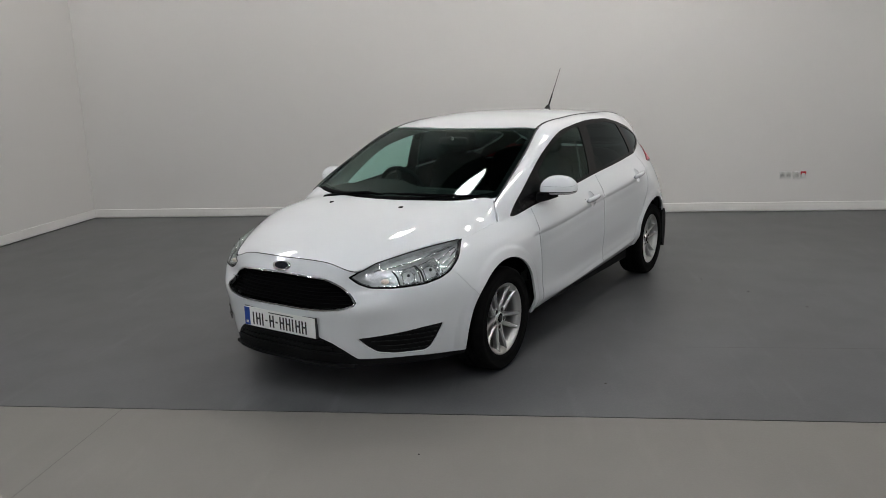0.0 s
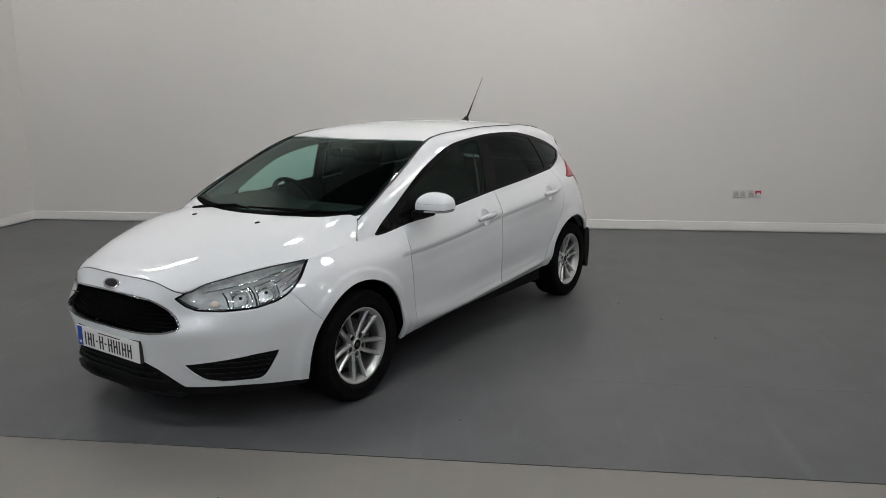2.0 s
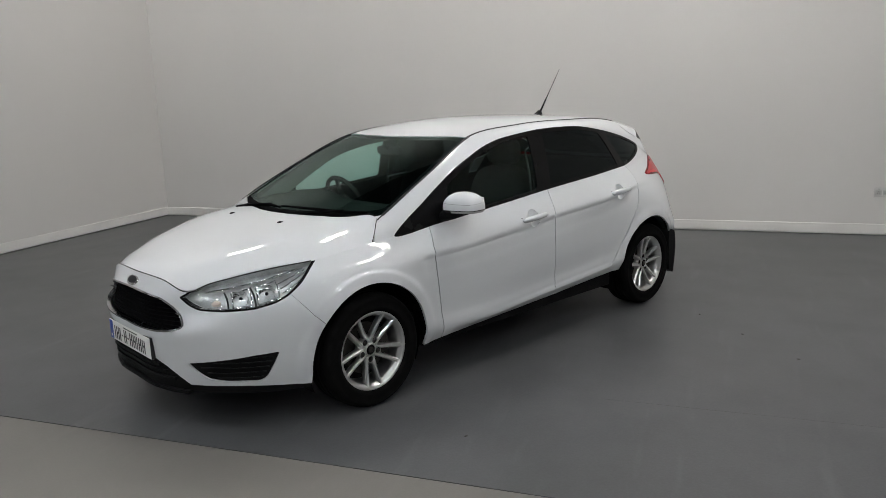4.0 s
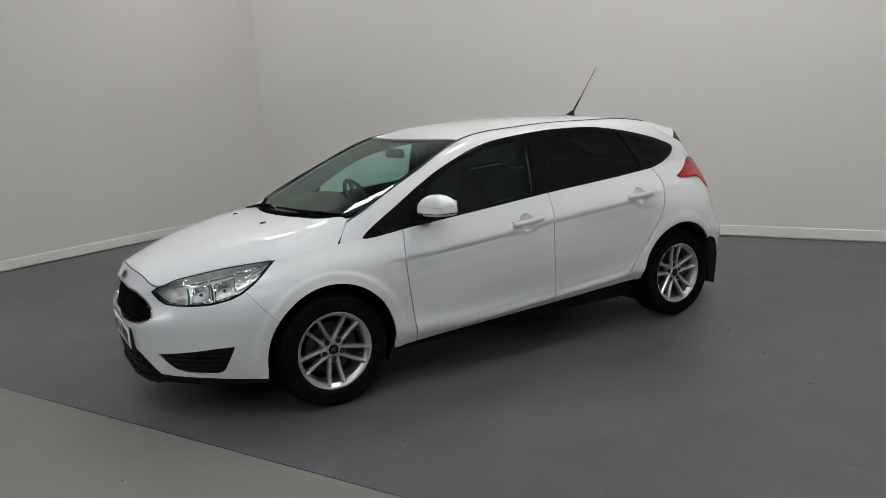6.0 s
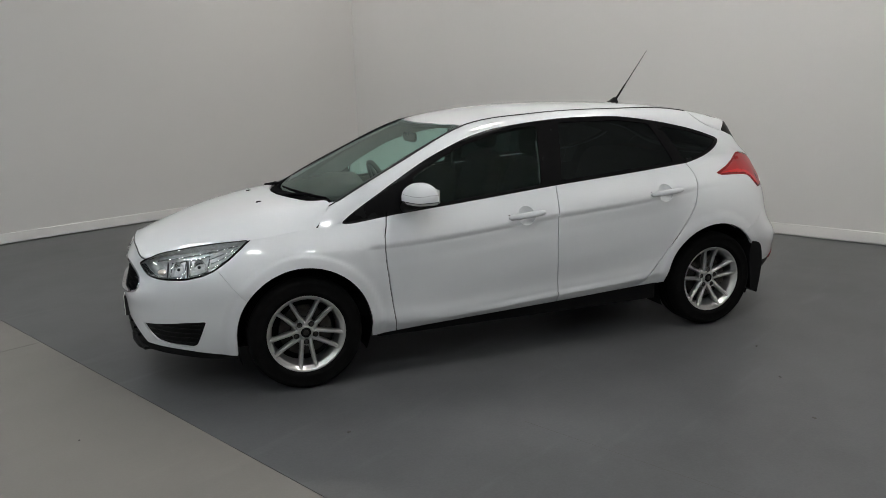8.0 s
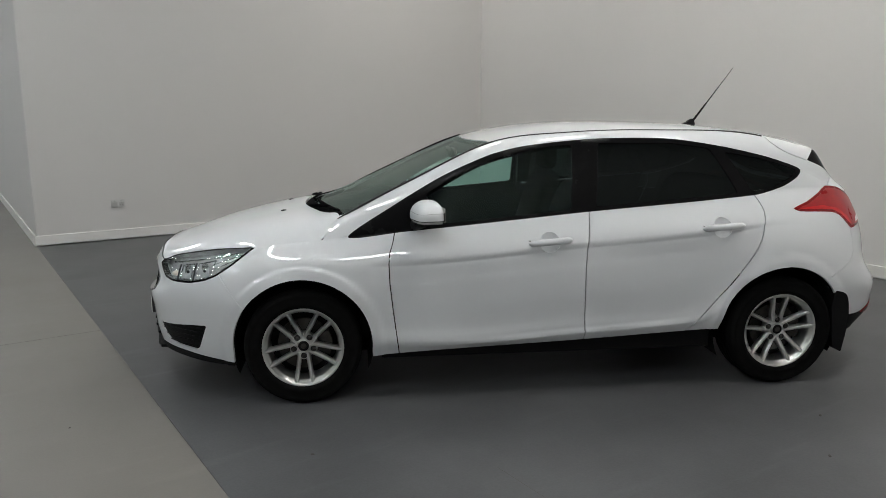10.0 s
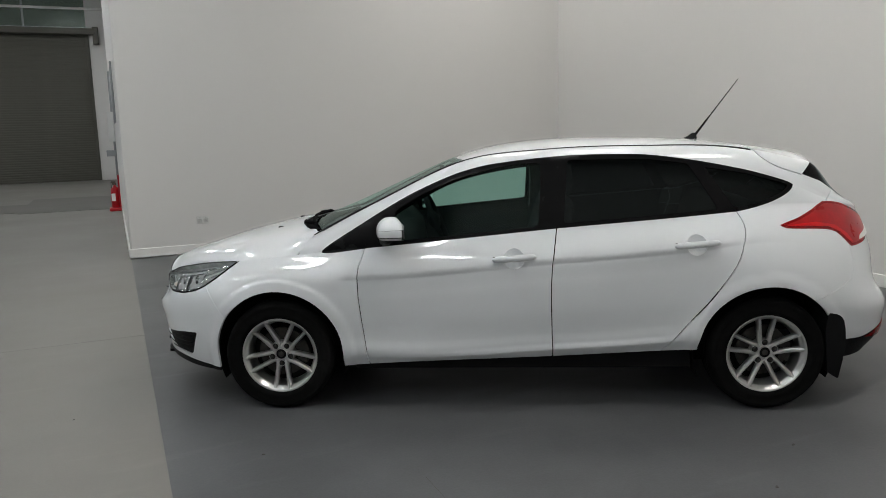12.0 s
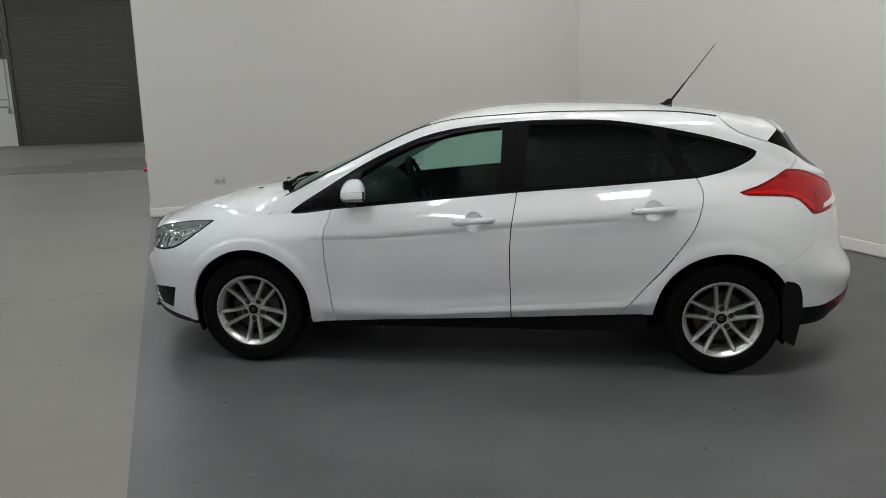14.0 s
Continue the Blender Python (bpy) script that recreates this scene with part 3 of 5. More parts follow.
def shrunk(points, d):
    """A closed outline moved inwards by d."""
    p = [Vector(q) for q in points]
    area = sum(a.x * b.y - b.x * a.y for a, b in zip(p, p[1:] + p[:1]))
    s = 1 if area > 0 else -1
    out = []
    for i, b in enumerate(p):
        e1, e2 = (b - p[i - 1]).normalized(), (p[(i + 1) % len(p)] - b).normalized()
        n = Vector((-(e1.y + e2.y), e1.x + e2.x))
        n = n.normalized() if n.length > 1e-6 else Vector((-e1.y, e1.x))
        k = d / max(0.5, n.dot(Vector((-e1.y, e1.x))))
        out.append(tuple(b + n * k * s))
    return out


def strip(points, w):
    """A long thin outline along a line of points."""
    p = [Vector(q) for q in points]
    left, right = [], []
    for i, b in enumerate(p):
        d = (p[min(i + 1, len(p) - 1)] - p[max(i - 1, 0)]).normalized()
        n = Vector((-d.y, d.x)) * w / 2
        left.append(tuple(b + n))
        right.append(tuple(b - n))
    return left + right[::-1]


def inside(poly, x, y):
    hit = False
    for (ax, ay), (bx, by) in zip(poly, poly[1:] + poly[:1]):
        if (ay > y) != (by > y) and x < ax + (y - ay) / (by - ay) * (bx - ax):
            hit = not hit
    return hit


SIDE, FRONT, TOP = (0, 2), (1, 2), (0, 1)


def carve(bm, poly, view, keep):
    """Cut the sheet along an outline seen square to a view; returns the faces inside it."""
    i, j = view
    lo = [min(p[k] for p in poly) - 0.05 for k in (0, 1)]
    hi = [max(p[k] for p in poly) + 0.05 for k in (0, 1)]
    near = set()
    for f in bm.faces:
        c = f.calc_center_median()
        if lo[0] < c[i] < hi[0] and lo[1] < c[j] < hi[1] and keep(c):
            near.add(f)
    for a, b in zip(poly, poly[1:] + poly[:1]):
        if abs(a[0] - b[0]) + abs(a[1] - b[1]) < 1e-6:
            continue
        slo = [min(a[k], b[k]) - 1e-4 for k in (0, 1)]
        shi = [max(a[k], b[k]) + 1e-4 for k in (0, 1)]
        pick = []
        for f in near:
            ci = [v.co[i] for v in f.verts]
            if max(ci) < slo[0] or min(ci) > shi[0]:
                continue
            cj = [v.co[j] for v in f.verts]
            if max(cj) < slo[1] or min(cj) > shi[1]:
                continue
            pick.append(f)
        if not pick:
            continue
        co, no = Vector((0, 0, 0)), Vector((0, 0, 0))
        co[i], co[j] = a
        no[i], no[j] = b[1] - a[1], a[0] - b[0]
        geom = pick + list({e for f in pick for e in f.edges}) + list({v for f in pick for v in f.verts})
        near.difference_update(pick)
        made = bmesh.ops.bisect_plane(bm, geom=geom, dist=1e-6, plane_co=co, plane_no=no.normalized())["geom"]
        near.update(f for f in pick if f.is_valid)
        near.update(f for f in made if isinstance(f, bmesh.types.BMFace))
    out = []
    for f in near:
        c = f.calc_center_median()
        if keep(c) and inside(poly, c[i], c[j]):
            out.append(f)
    return out


def mark(bm, faces, tag):
    layer = bm.faces.layers.int["tag"]
    for f in faces:
        f[layer] = tag


def tagged_faces(bm, tag):
    layer = bm.faces.layers.int["tag"]
    return [f for f in bm.faces if f[layer] == tag]


def islands(faces):
    left, out = set(faces), []
    while left:
        stack, isle = [left.pop()], []
        while stack:
            f = stack.pop()
            isle.append(f)
            for e in f.edges:
                for g in e.link_faces:
                    if g in left:
                        left.discard(g)
                        stack.append(g)
        out.append(isle)
    return out


def lifted(faces, sides=(1,), depth=0.0, move=0.0, flip=False, walls_only=False):
    """A new mesh from faces of the left half: on the left (1), the right (-1) or both sides; moved along the normals, its rim turned inwards by depth."""
    bm = bmesh.new()
    verts = {v for f in faces for v in f.verts}
    for s in sides:
        own = {v: bm.verts.new((v.co + v.normal * move) * Vector((1, s, 1))) for v in verts}
        for f in faces:
            loop = [own[v] for v in f.verts]
            try:
                bm.faces.new(loop[::-1] if (s < 0) != flip else loop)
            except ValueError:
                pass
    if len(sides) > 1:
        bmesh.ops.remove_doubles(bm, verts=[v for v in bm.verts if abs(v.co.y) < 0.003], dist=0.0015)
    bm.normal_update()
    front = bm.faces[:]
    if depth:
        rim = [e for e in bm.edges if len(e.link_loops) == 1 and not all(abs(v.co.y) < 0.002 for v in e.verts)]
        low = {v: bm.verts.new(v.co - v.normal * depth) for e in rim for v in e.verts}
        for e in rim:
            a = e.link_loops[0].vert
            b = e.other_vert(a)
            bm.faces.new((b, a, low[a], low[b]))
            e.smooth = False
    if walls_only:
        bmesh.ops.delete(bm, geom=front, context="FACES")
    for f in bm.faces:
        f.smooth = True
    return bm


shell = sheet(bmesh.new(), FLANK)
sheet(shell, greenhouse())
bmesh.ops.remove_doubles(shell, verts=shell.verts[:], dist=0.0004)
bonnet_mesh = sheet(bmesh.new(), hood())
bmesh.ops.remove_doubles(bonnet_mesh, verts=bonnet_mesh.verts[:], dist=0.0002)
for bm in (shell, bonnet_mesh):
    bmesh.ops.recalc_face_normals(bm, faces=bm.faces[:])
    f = max(bm.faces, key=lambda f: f.calc_center_median().z)
    if f.normal.z < 0:
        bmesh.ops.reverse_faces(bm, faces=bm.faces[:])
    bm.faces.layers.int.new("tag")
    bm.normal_update()

# Flared lips round the wheel openings.
for v in shell.verts:
    for cx in (0.0, -2.648):
        r = math.hypot(v.co.x - cx, v.co.z - 0.315)
        if r < 0.43 and v.co.y > 0.6:
            q = min(1.0, max(0.0, (0.428 - r) / 0.016))
            v.co.y += 0.009 * q * q * (3 - 2 * q)
shell.normal_update()

on_side = lambda c: c.y > 0.34
on_nose = lambda c: c.x > 0.6 and c.z < 0.80
on_top = lambda c: c.z > 0.80
REAR_X = -2.648

# Side glass area, panes, lamps and openings, in side view (x, z).
WINDOW_AREA = soft_outline([(-0.243, 0.874), (-0.48, 1.033), (-0.745, 1.185), (-1.0, 1.293), (-1.2, 1.340), (-1.6, 1.377), (-2.01, 1.375), (-2.31, 1.334),
                            (-2.57, 1.280), (-2.75, 1.228), (-2.825, 1.195), (-2.795, 1.158), (-2.70, 1.112), (-2.60, 1.083), (-2.49, 1.063), (-1.55, 0.992), (-1.0, 0.942), (-0.54, 0.900)], 0.03, tension=0.8)
FRONT_PANE = rounded([(-0.66, 0.934), (-1.44, 1.005), (-1.455, 1.343), (-1.32, 1.335), (-1.18, 1.311), (-1.0, 1.264), (-0.82, 1.188), (-0.66, 1.098)], 0.02)
REAR_PANE = rounded([(-1.575, 1.018), (-2.40, 1.078), (-2.30, 1.24), (-2.245, 1.322), (-2.02, 1.351), (-1.60, 1.352)], 0.02)
QUARTER_PANE = rounded([(-2.335, 1.30), (-2.485, 1.085), (-2.62, 1.105), (-2.75, 1.158), (-2.795, 1.195), (-2.73, 1.216), (-2.56, 1.263)], 0.015)
HEADLIGHT = rounded([(0.808, 0.683), (0.787, 0.645), (0.762, 0.625), (0.70, 0.625), (0.585, 0.634), (0.50, 0.655), (0.44, 0.681), (0.36, 0.732), (0.235, 0.824), (0.26, 0.86), (0.6, 0.86), (0.775, 0.714)], 0.008)
FOG_PANEL = rounded([(0.822, 0.360), (0.79, 0.312), (0.755, 0.278), (0.70, 0.266), (0.575, 0.266), (0.552, 0.285), (0.502, 0.417), (0.60, 0.407), (0.72, 0.383)], 0.012)
TAIL_LIGHT = soft_outline([(-2.712, 0.992), (-2.814, 1.022), (-2.912, 1.063), (-2.985, 1.100), (-3.09, 1.088), (-3.20, 1.045), (-3.305, 0.985), (-3.28, 0.922), (-3.245, 0.884), (-3.12, 0.864),
                           (-3.085, 0.896), (-3.035, 0.942), (-2.98, 0.960), (-2.86, 0.969), (-2.75, 0.975)], 0.045, tension=0.6)
GRILLE = rounded([(-0.02, 0.688), (0.15, 0.686), (0.30, 0.676), (0.375, 0.640), (0.468, 0.556), (0.462, 0.541), (0.40, 0.520), (0.30, 0.509), (0.15, 0.507), (-0.02, 0.507)], 0.03)
LOWER_GRILLE = [(-0.02, 0.366), (0.20, 0.366), (0.262, 0.358), (0.33, 0.330), (0.39, 0.288), (0.452, 0.238), (0.46, 0.10), (-0.02, 0.10)]
WINDSCREEN = [(0.005, -0.01), (-0.012, 0.15), (-0.055, 0.32), (-0.115, 0.48), (-0.18, 0.61), (-0.20, 0.668)] \
    + [(x, SEAM_Y(x)[0] + 0.011) for x in np.linspace(-0.24, -1.03, 24)] + [(-1.02, 0.50), (-0.985, 0.35), (-0.965, 0.15), (-0.96, -0.01)]
COWL = [(0.12, -0.01)] + [(x, belt_at(x)[0] + 0.008) for x in np.linspace(0.12, -0.105, 9)] + [(-0.155, 0.738), (-0.203, 0.698)] + WINDSCREEN[5::-1]

GAPS_SIDE = [
    [(-0.492, 0.918), (-0.476, 0.85), (-0.458, 0.80), (-0.452, 0.746), (-0.456, 0.64), (-0.470, 0.508), (-0.501, 0.264), (-0.512, 0.20)],
    [(-1.538, 1.00), (-1.522, 0.90), (-1.508, 0.80), (-1.502, 0.70), (-1.502, 0.59), (-1.507, 0.42), (-1.515, 0.22)],
    soft_outline([(-2.488, 1.075), (-2.512, 1.03), (-2.522, 0.98), (-2.508, 0.91), (-2.485, 0.835), (-2.445, 0.76), (-2.333, 0.603), (-2.21, 0.46), (-2.09, 0.315), (-2.01, 0.21)], 0.04, closed=False),
    [(0.425, 0.69), (0.40, 0.655), (0.345, 0.58), (0.27, 0.50)],
    [(-2.86, 0.60), (-2.93, 0.622), (-3.028, 0.663), (-3.09, 0.70), (-3.115, 0.74), (-3.118, 0.80), (-3.106, 0.87), (-3.100, 0.91)],
    [(-3.003, 1.09), (-3.025, 1.112), (-3.052, 1.142), (-3.068, 1.165)],
    soft_outline([(-2.628, 1.42), (-2.640, 1.375), (-2.665, 1.345), (-2.71, 1.312), (-2.755, 1.288), (-2.884, 1.245)], 0.03, closed=False),
]

arch_front = [(-0.368, 0.10)] + arc(0.0, 0.315, 0.362, 185, -5, 44) + [(0.362, 0.10)]
arch_rear = [(REAR_X - 0.372, 0.10)] + arc(REAR_X, 0.315, 0.368, 185, -5, 44) + [(REAR_X + 0.368, 0.10)]
for outline in (arch_front, arch_rear):
    bmesh.ops.delete(shell, geom=carve(shell, outline, SIDE, on_side), context="FACES")
mark(shell, carve(shell, WINDOW_AREA, SIDE, on_side), 1)
mark(shell, carve(shell, FRONT_PANE, SIDE, on_side), 2)
mark(shell, carve(shell, REAR_PANE, SIDE, on_side), 3)
mark(shell, carve(shell, QUARTER_PANE, SIDE, on_side), 4)
mark(shell, carve(shell, HEADLIGHT, SIDE, lambda c: c.y > 0.3 and c.x > 0.2 and c.z < 0.84), 5)
LENS_OUTLINE = [(x + (0.003 if x > 0.77 else 0.0), z) for x, z in shrunk(HEADLIGHT, 0.009)]
mark(shell, carve(shell, LENS_OUTLINE, SIDE, lambda c: c.y > 0.3 and c.x > 0.2 and c.z < 0.84), 6)
mark(shell, carve(shell, FOG_PANEL, SIDE, on_side), 7)
mark(shell, carve(shell, TAIL_LIGHT, SIDE, lambda c: c.y > 0.30), 8)
mark(shell, carve(shell, shrunk(TAIL_LIGHT, 0.013), SIDE, lambda c: c.y > 0.30), 23)
mark(shell, carve(shell, [(-2.735, 0.984), (-2.80, 0.992), (-2.92, 0.999), (-3.03, 0.977), (-3.10, 0.930), (-3.13, 0.888), (-3.105, 0.894), (-3.055, 0.942), (-2.99, 0.972), (-2.86, 0.982), (-2.76, 0.985)], SIDE, lambda c: c.y > 0.30), 24)
mark(shell, carve(shell, [(-3.178, 0.890), (-3.192, 0.912), (-3.285, 0.940), (-3.33, 0.945), (-3.33, 0.915), (-3.27, 0.903)], SIDE, lambda c: c.y > 0.30 and c.x < -3.12), 21)
mark(shell, carve(shell, GRILLE, FRONT, on_nose), 9)
mark(shell, carve(shell, shrunk(GRILLE, 0.008), FRONT, on_nose), 10)
mark(shell, carve(shell, LOWER_GRILLE, FRONT, on_nose), 11)
mark(shell, carve(shell, [(1.2, 0.243), (0.62, 0.243), (0.50, 0.235), (0.30, 0.222), (0.30, 0.10), (1.2, 0.10)], SIDE, lambda c: c.x > 0.3), 11)
mark(shell, carve(shell, [(-3.03, 0.375), (-3.16, 0.375), (-3.20, 0.382), (-3.31, 0.418), (-3.42, 0.446), (-3.6, 0.46), (-3.6, 0.1), (-3.03, 0.1)], SIDE, lambda c: c.x < -2.9), 12)
mark(shell, carve(shell, [(-3.20, 0.372), (-3.31, 0.41), (-3.38, 0.432), (-3.50, 0.45), (-3.50, 0.372), (-3.36, 0.352)], SIDE, lambda c: c.x < -2.9 and c.y > 0.3), 13)
mark(shell, carve(shell, WINDSCREEN, TOP, on_top), 14)
CLEAR_SCREEN = [(-0.052, -0.01), (-0.068, 0.15), (-0.108, 0.32), (-0.165, 0.47), (-0.225, 0.585), (-0.262, 0.640)] + [(x, SEAM_Y(x)[0] - 0.034) for x in np.linspace(-0.29, -0.96, 22)] + [(-0.975, 0.50), (-0.945, 0.35), (-0.925, 0.15), (-0.92, -0.01)]
mark(shell, carve(shell, CLEAR_SCREEN, TOP, on_top), 22)
mark(shell, carve(shell, COWL, TOP, lambda c: c.z > 0.80 and c.x > -0.3 and c.z > belt_at(c.x)[1] - 0.001), 15)
mark(shell, carve(shell, strip([(x, SEAM_Y(x)[0]) for x in np.linspace(-1.02, -2.62, 40)], 0.013), TOP, lambda c: c.z > 1.2), 16)
mark(shell, carve(shell, [(-3.112, -0.01), (-3.10, 0.25), (-3.01, 0.46), (-2.985, 0.54), (-3.05, 0.565), (-3.20, 0.46), (-3.27, 0.30), (-3.27, -0.01)], TOP, lambda c: c.z > 0.95 and c.x < -2.9), 17)
mark(shell, carve(shell, [(-2.968, 1.30), (-2.991, 1.206), (-3.075, 1.156), (-3.2, 1.10), (-3.31, 1.062), (-3.31, 1.18), (-3.12, 1.24)], SIDE, lambda c: c.x < -2.96 and c.z > 1.0), 17)
mark(shell, carve(shell, [(-2.962, 1.32), (-2.885, 1.247), (-2.995, 1.205)], SIDE, on_side), 18)
for gap in GAPS_SIDE:
    faces = carve(shell, strip(gap, 0.0018 if gap[0] in ((0.425, 0.69), (-2.86, 0.60)) else 0.0055), SIDE, on_side)
    layer = shell.faces.layers.int["tag"]
    bmesh.ops.delete(shell, geom=[f for f in faces if f[layer] in (0, 1, 12)], context="FACES")
seam = carve(shell, strip([(-2.612, -0.02), (-2.615, 0.30), (-2.622, 0.45), (-2.626, 0.56)], 0.005), TOP, lambda c: c.z > 1.3)
bmesh.ops.delete(shell, geom=[f for f in seam if f[layer] in (0, 16)], context="FACES")
low_tail = carve(shell, [(-3.7, 0.80), (-3.7, 0.05), (-3.112, 0.05), (-3.112, 0.80)], SIDE, lambda c: c.x < -3.0)
mark(shell, [f for f in low_tail if f[layer] == 0], 20)
# Wells for the fingers behind the door handles.
HANDLES = ((-1.305, 0.846), (-2.262, 0.909))
WELLS = []
for hx, hz in HANDLES:
    WELLS.append(carve(shell, [(hx + 0.054 * math.cos(a), hz - 0.006 + 0.054 * math.sin(a)) for a in np.linspace(0, 2 * math.pi, 28, endpoint=False)], SIDE, on_side))
    mark(shell, WELLS[-1], 19)
shell.normal_update()

NOSE_EDGE = [(float(p[0]), float(p[1])) for p in BELT_LINE[:120:3] if p[0] > 0.30]
NOSE_EDGE = [(x - 0.007, y - 0.002 - 0.003 * float(smooth_step(x, 0.30, 0.36)) if y > 0.02 else -0.02) for x, y in NOSE_EDGE]
BONNET_EDGE = NOSE_EDGE + [(0.25, 0.9), (-0.100, 0.9), (-0.103, 0.768), (-0.150, 0.734), (-0.200, 0.694), (-0.190, 0.655), (-0.145, 0.575), (-0.085, 0.455), (-0.025, 0.30), (0.012, 0.15), (0.025, -0.02)]
bonnet_faces = carve(bonnet_mesh, BONNET_EDGE, TOP, lambda c: True)


# ---- car materials ----
PANE = glass("clear_window_glass", (0.62, 0.84, 0.78), 0.0, 0.026, (0.84, 1.0, 0.95), 0.62)
TINTED = glass("dark_tinted_glass", (0.014, 0.021, 0.022), 0.0, 0.020, (0.86, 0.98, 1.0), 0.55)
LENS = glass("clear_lamp_lens", (0.92, 0.94, 0.95))
CHROME = surface("chrome", (0.86, 0.86, 0.86), rough=0.1, metal=1.0, vary=0.03, rough_vary=0.04)
LAMP_INSIDE = surface("lamp_housing", (0.66, 0.66, 0.66), rough=0.22, metal=0.45, vary=0.25, scale=22, bump=0.003, bump_scale=30)
FACETED = surface("faceted_reflector", (0.80, 0.80, 0.80), rough=0.12, metal=0.95, vary=0.1, scale=30, bump=0.006, bump_scale=55)
MIRROR_LENS = surface("clear_grey_plastic", (0.60, 0.60, 0.59), rough=0.12, metal=0.3, vary=0.15, scale=40)
RED_LENS = surface("red_lamp_plastic", (0.36, 0.003, 0.006), rough=0.3, vary=0.25, scale=9, coat=0.35, spec=0.2)
GLOW_RED = surface("red_light_guide", (0.62, 0.006, 0.010), rough=0.3, vary=0.1, scale=20, coat=0.6, spec=0.2)
DARK_RED = surface("red_reflector", (0.22, 0.004, 0.006), rough=0.25, vary=0.3, scale=40)
AMBER = surface("pale_amber_plastic", (0.72, 0.60, 0.52), rough=0.3, vary=0.1)
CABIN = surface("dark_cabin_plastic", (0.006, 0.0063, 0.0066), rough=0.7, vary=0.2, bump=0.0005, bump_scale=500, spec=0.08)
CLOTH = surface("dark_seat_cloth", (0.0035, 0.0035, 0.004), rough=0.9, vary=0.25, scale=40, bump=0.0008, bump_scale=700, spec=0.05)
HEADLINER = surface("grey_headliner", (0.19, 0.19, 0.185), rough=0.9, vary=0.05, bump=0.0004, bump_scale=800)
PLATE_WHITE = surface("plate_white", (0.80, 0.80, 0.78), rough=0.35, vary=0.02)
PLATE_BLUE = surface("plate_blue", (0.01, 0.06, 0.36), rough=0.35, vary=0.05)
INK = surface("plate_black", (0.012, 0.012, 0.014), rough=0.4, vary=0.1)
BADGE = surface("badge_blue_black", (0.005, 0.006, 0.011), rough=0.4, vary=0.1, spec=0.15)
MATTE_BLACK = surface("matte_black", (0.004, 0.004, 0.0045), rough=0.9, vary=0.2, spec=0.03)
DULL_CHROME = surface("dull_chrome", (0.42, 0.42, 0.43), rough=0.2, metal=1.0, vary=0.05)
BELT_GREY = surface("seat_belt_webbing", (0.09, 0.09, 0.09), rough=0.8, vary=0.1)
BRAKE = surface("brake_disc_steel", (0.042, 0.038, 0.034), rough=0.55, metal=0.5, vary=0.2, scale=30)


def from_tag(tag, test=lambda c: True):
    return [f for f in tagged_faces(shell, tag) if test(f.calc_center_median())]


BOTH, LEFT, RIGHT = (1, -1), (1,), (-1,)

# Painted panels.
body = islands(tagged_faces(shell, 0))
panels = {}
for isle in body:
    c = sum((f.calc_center_median() * f.calc_area() for f in isle), Vector()) / max(1e-9, sum(f.calc_area() for f in isle))
    if c.x > 0.35 and c.z < 0.8:
        name = "front_bumper"
    elif -0.5 > c.x > -1.5 and c.z < 0.95:
        name = "front_door"
    elif -1.5 > c.x > -2.45 and c.z < 0.95:
        name = "rear_door"
    elif c.x < -3.0 and c.z < 0.72:
        name = "rear_bumper"
    elif c.x < -2.75 and c.z > 1.2:
        name = "spoiler"
    elif c.x < -3.1:
        name = "tailgate"
    elif c.x < -2.9 and c.z < 0.66:
        name = "rear_bumper"
    else:
        name = "body_shell"
    panels.setdefault(name, []).extend(isle)
panels.setdefault("rear_bumper", []).extend(tagged_faces(shell, 20))
DOORS = {}
for name, faces in panels.items():
    if name in ("front_door", "rear_door"):
        for side in (LEFT, RIGHT):
            DOORS[name, side[0]] = part(name, lifted(faces, side, 0.014), PAINT, car)
    else:
        part(name, lifted(faces, BOTH, 0.014), PAINT, car)
# Path of the black strip that darkens the bonnet's front gap.
gap_line = [(float(p[0]) - 0.003, float(p[1]) - (0.002 if p[1] > 0.01 else 0.0), float(p[2]) + 0.001) for p in BELT_LINE[:130:2] if p[0] > 0.235]
bonnet = part("bonnet", lifted(bonnet_faces, BOTH, 0.014), PAINT, car)
part("bonnet_lining", lifted(bonnet_faces, BOTH, 0.0, -0.020), CABIN, bonnet, "black underside of the bonnet")

# Dark lining behind the panels, and the pale lining of the roof.
inner = [f for f in tagged_faces(shell, 0) if f.calc_center_median().z < 0.95 or f.calc_center_median().x < -2.6]
part("inner_lining", lifted(inner, BOTH, 0.0, -0.030), CABIN, car, "dark inner lining behind the panels")
roof = [f for f in tagged_faces(shell, 0) + tagged_faces(shell, 16) if f.calc_center_median().z >= 0.95 and f.calc_center_median().x >= -2.75]
part("roof_lining", lifted(roof, BOTH, 0.0, -0.022, flip=True), HEADLINER, car, "pale grey roof lining")

# Glass and its black surrounds.
for s in (LEFT, RIGHT):
    part("window_surround", lifted(from_tag(1) + from_tag(18), s, 0.012), GLOSS_BLACK, car, "black window surround and pillar trim")
    part("front_side_window", lifted(from_tag(2), s, 0.0, -0.004), PANE, DOORS["front_door", s[0]], "greenish clear door glass")
    part("rear_side_window", lifted(from_tag(3), s, 0.0, -0.004), TINTED, DOORS["rear_door", s[0]], "dark tinted privacy glass")
    part("quarter_window", lifted(from_tag(4), s, 0.0, -0.004), TINTED, car, "dark tinted quarter glass")
SCREEN = np.array([v.co[:] for f in from_tag(14) + from_tag(22) for v in f.verts])
BOW = lambda x, y: np.stack([x**i * y**j for i in range(3) for j in (0, 2)] + [x**3, y**4], 1)
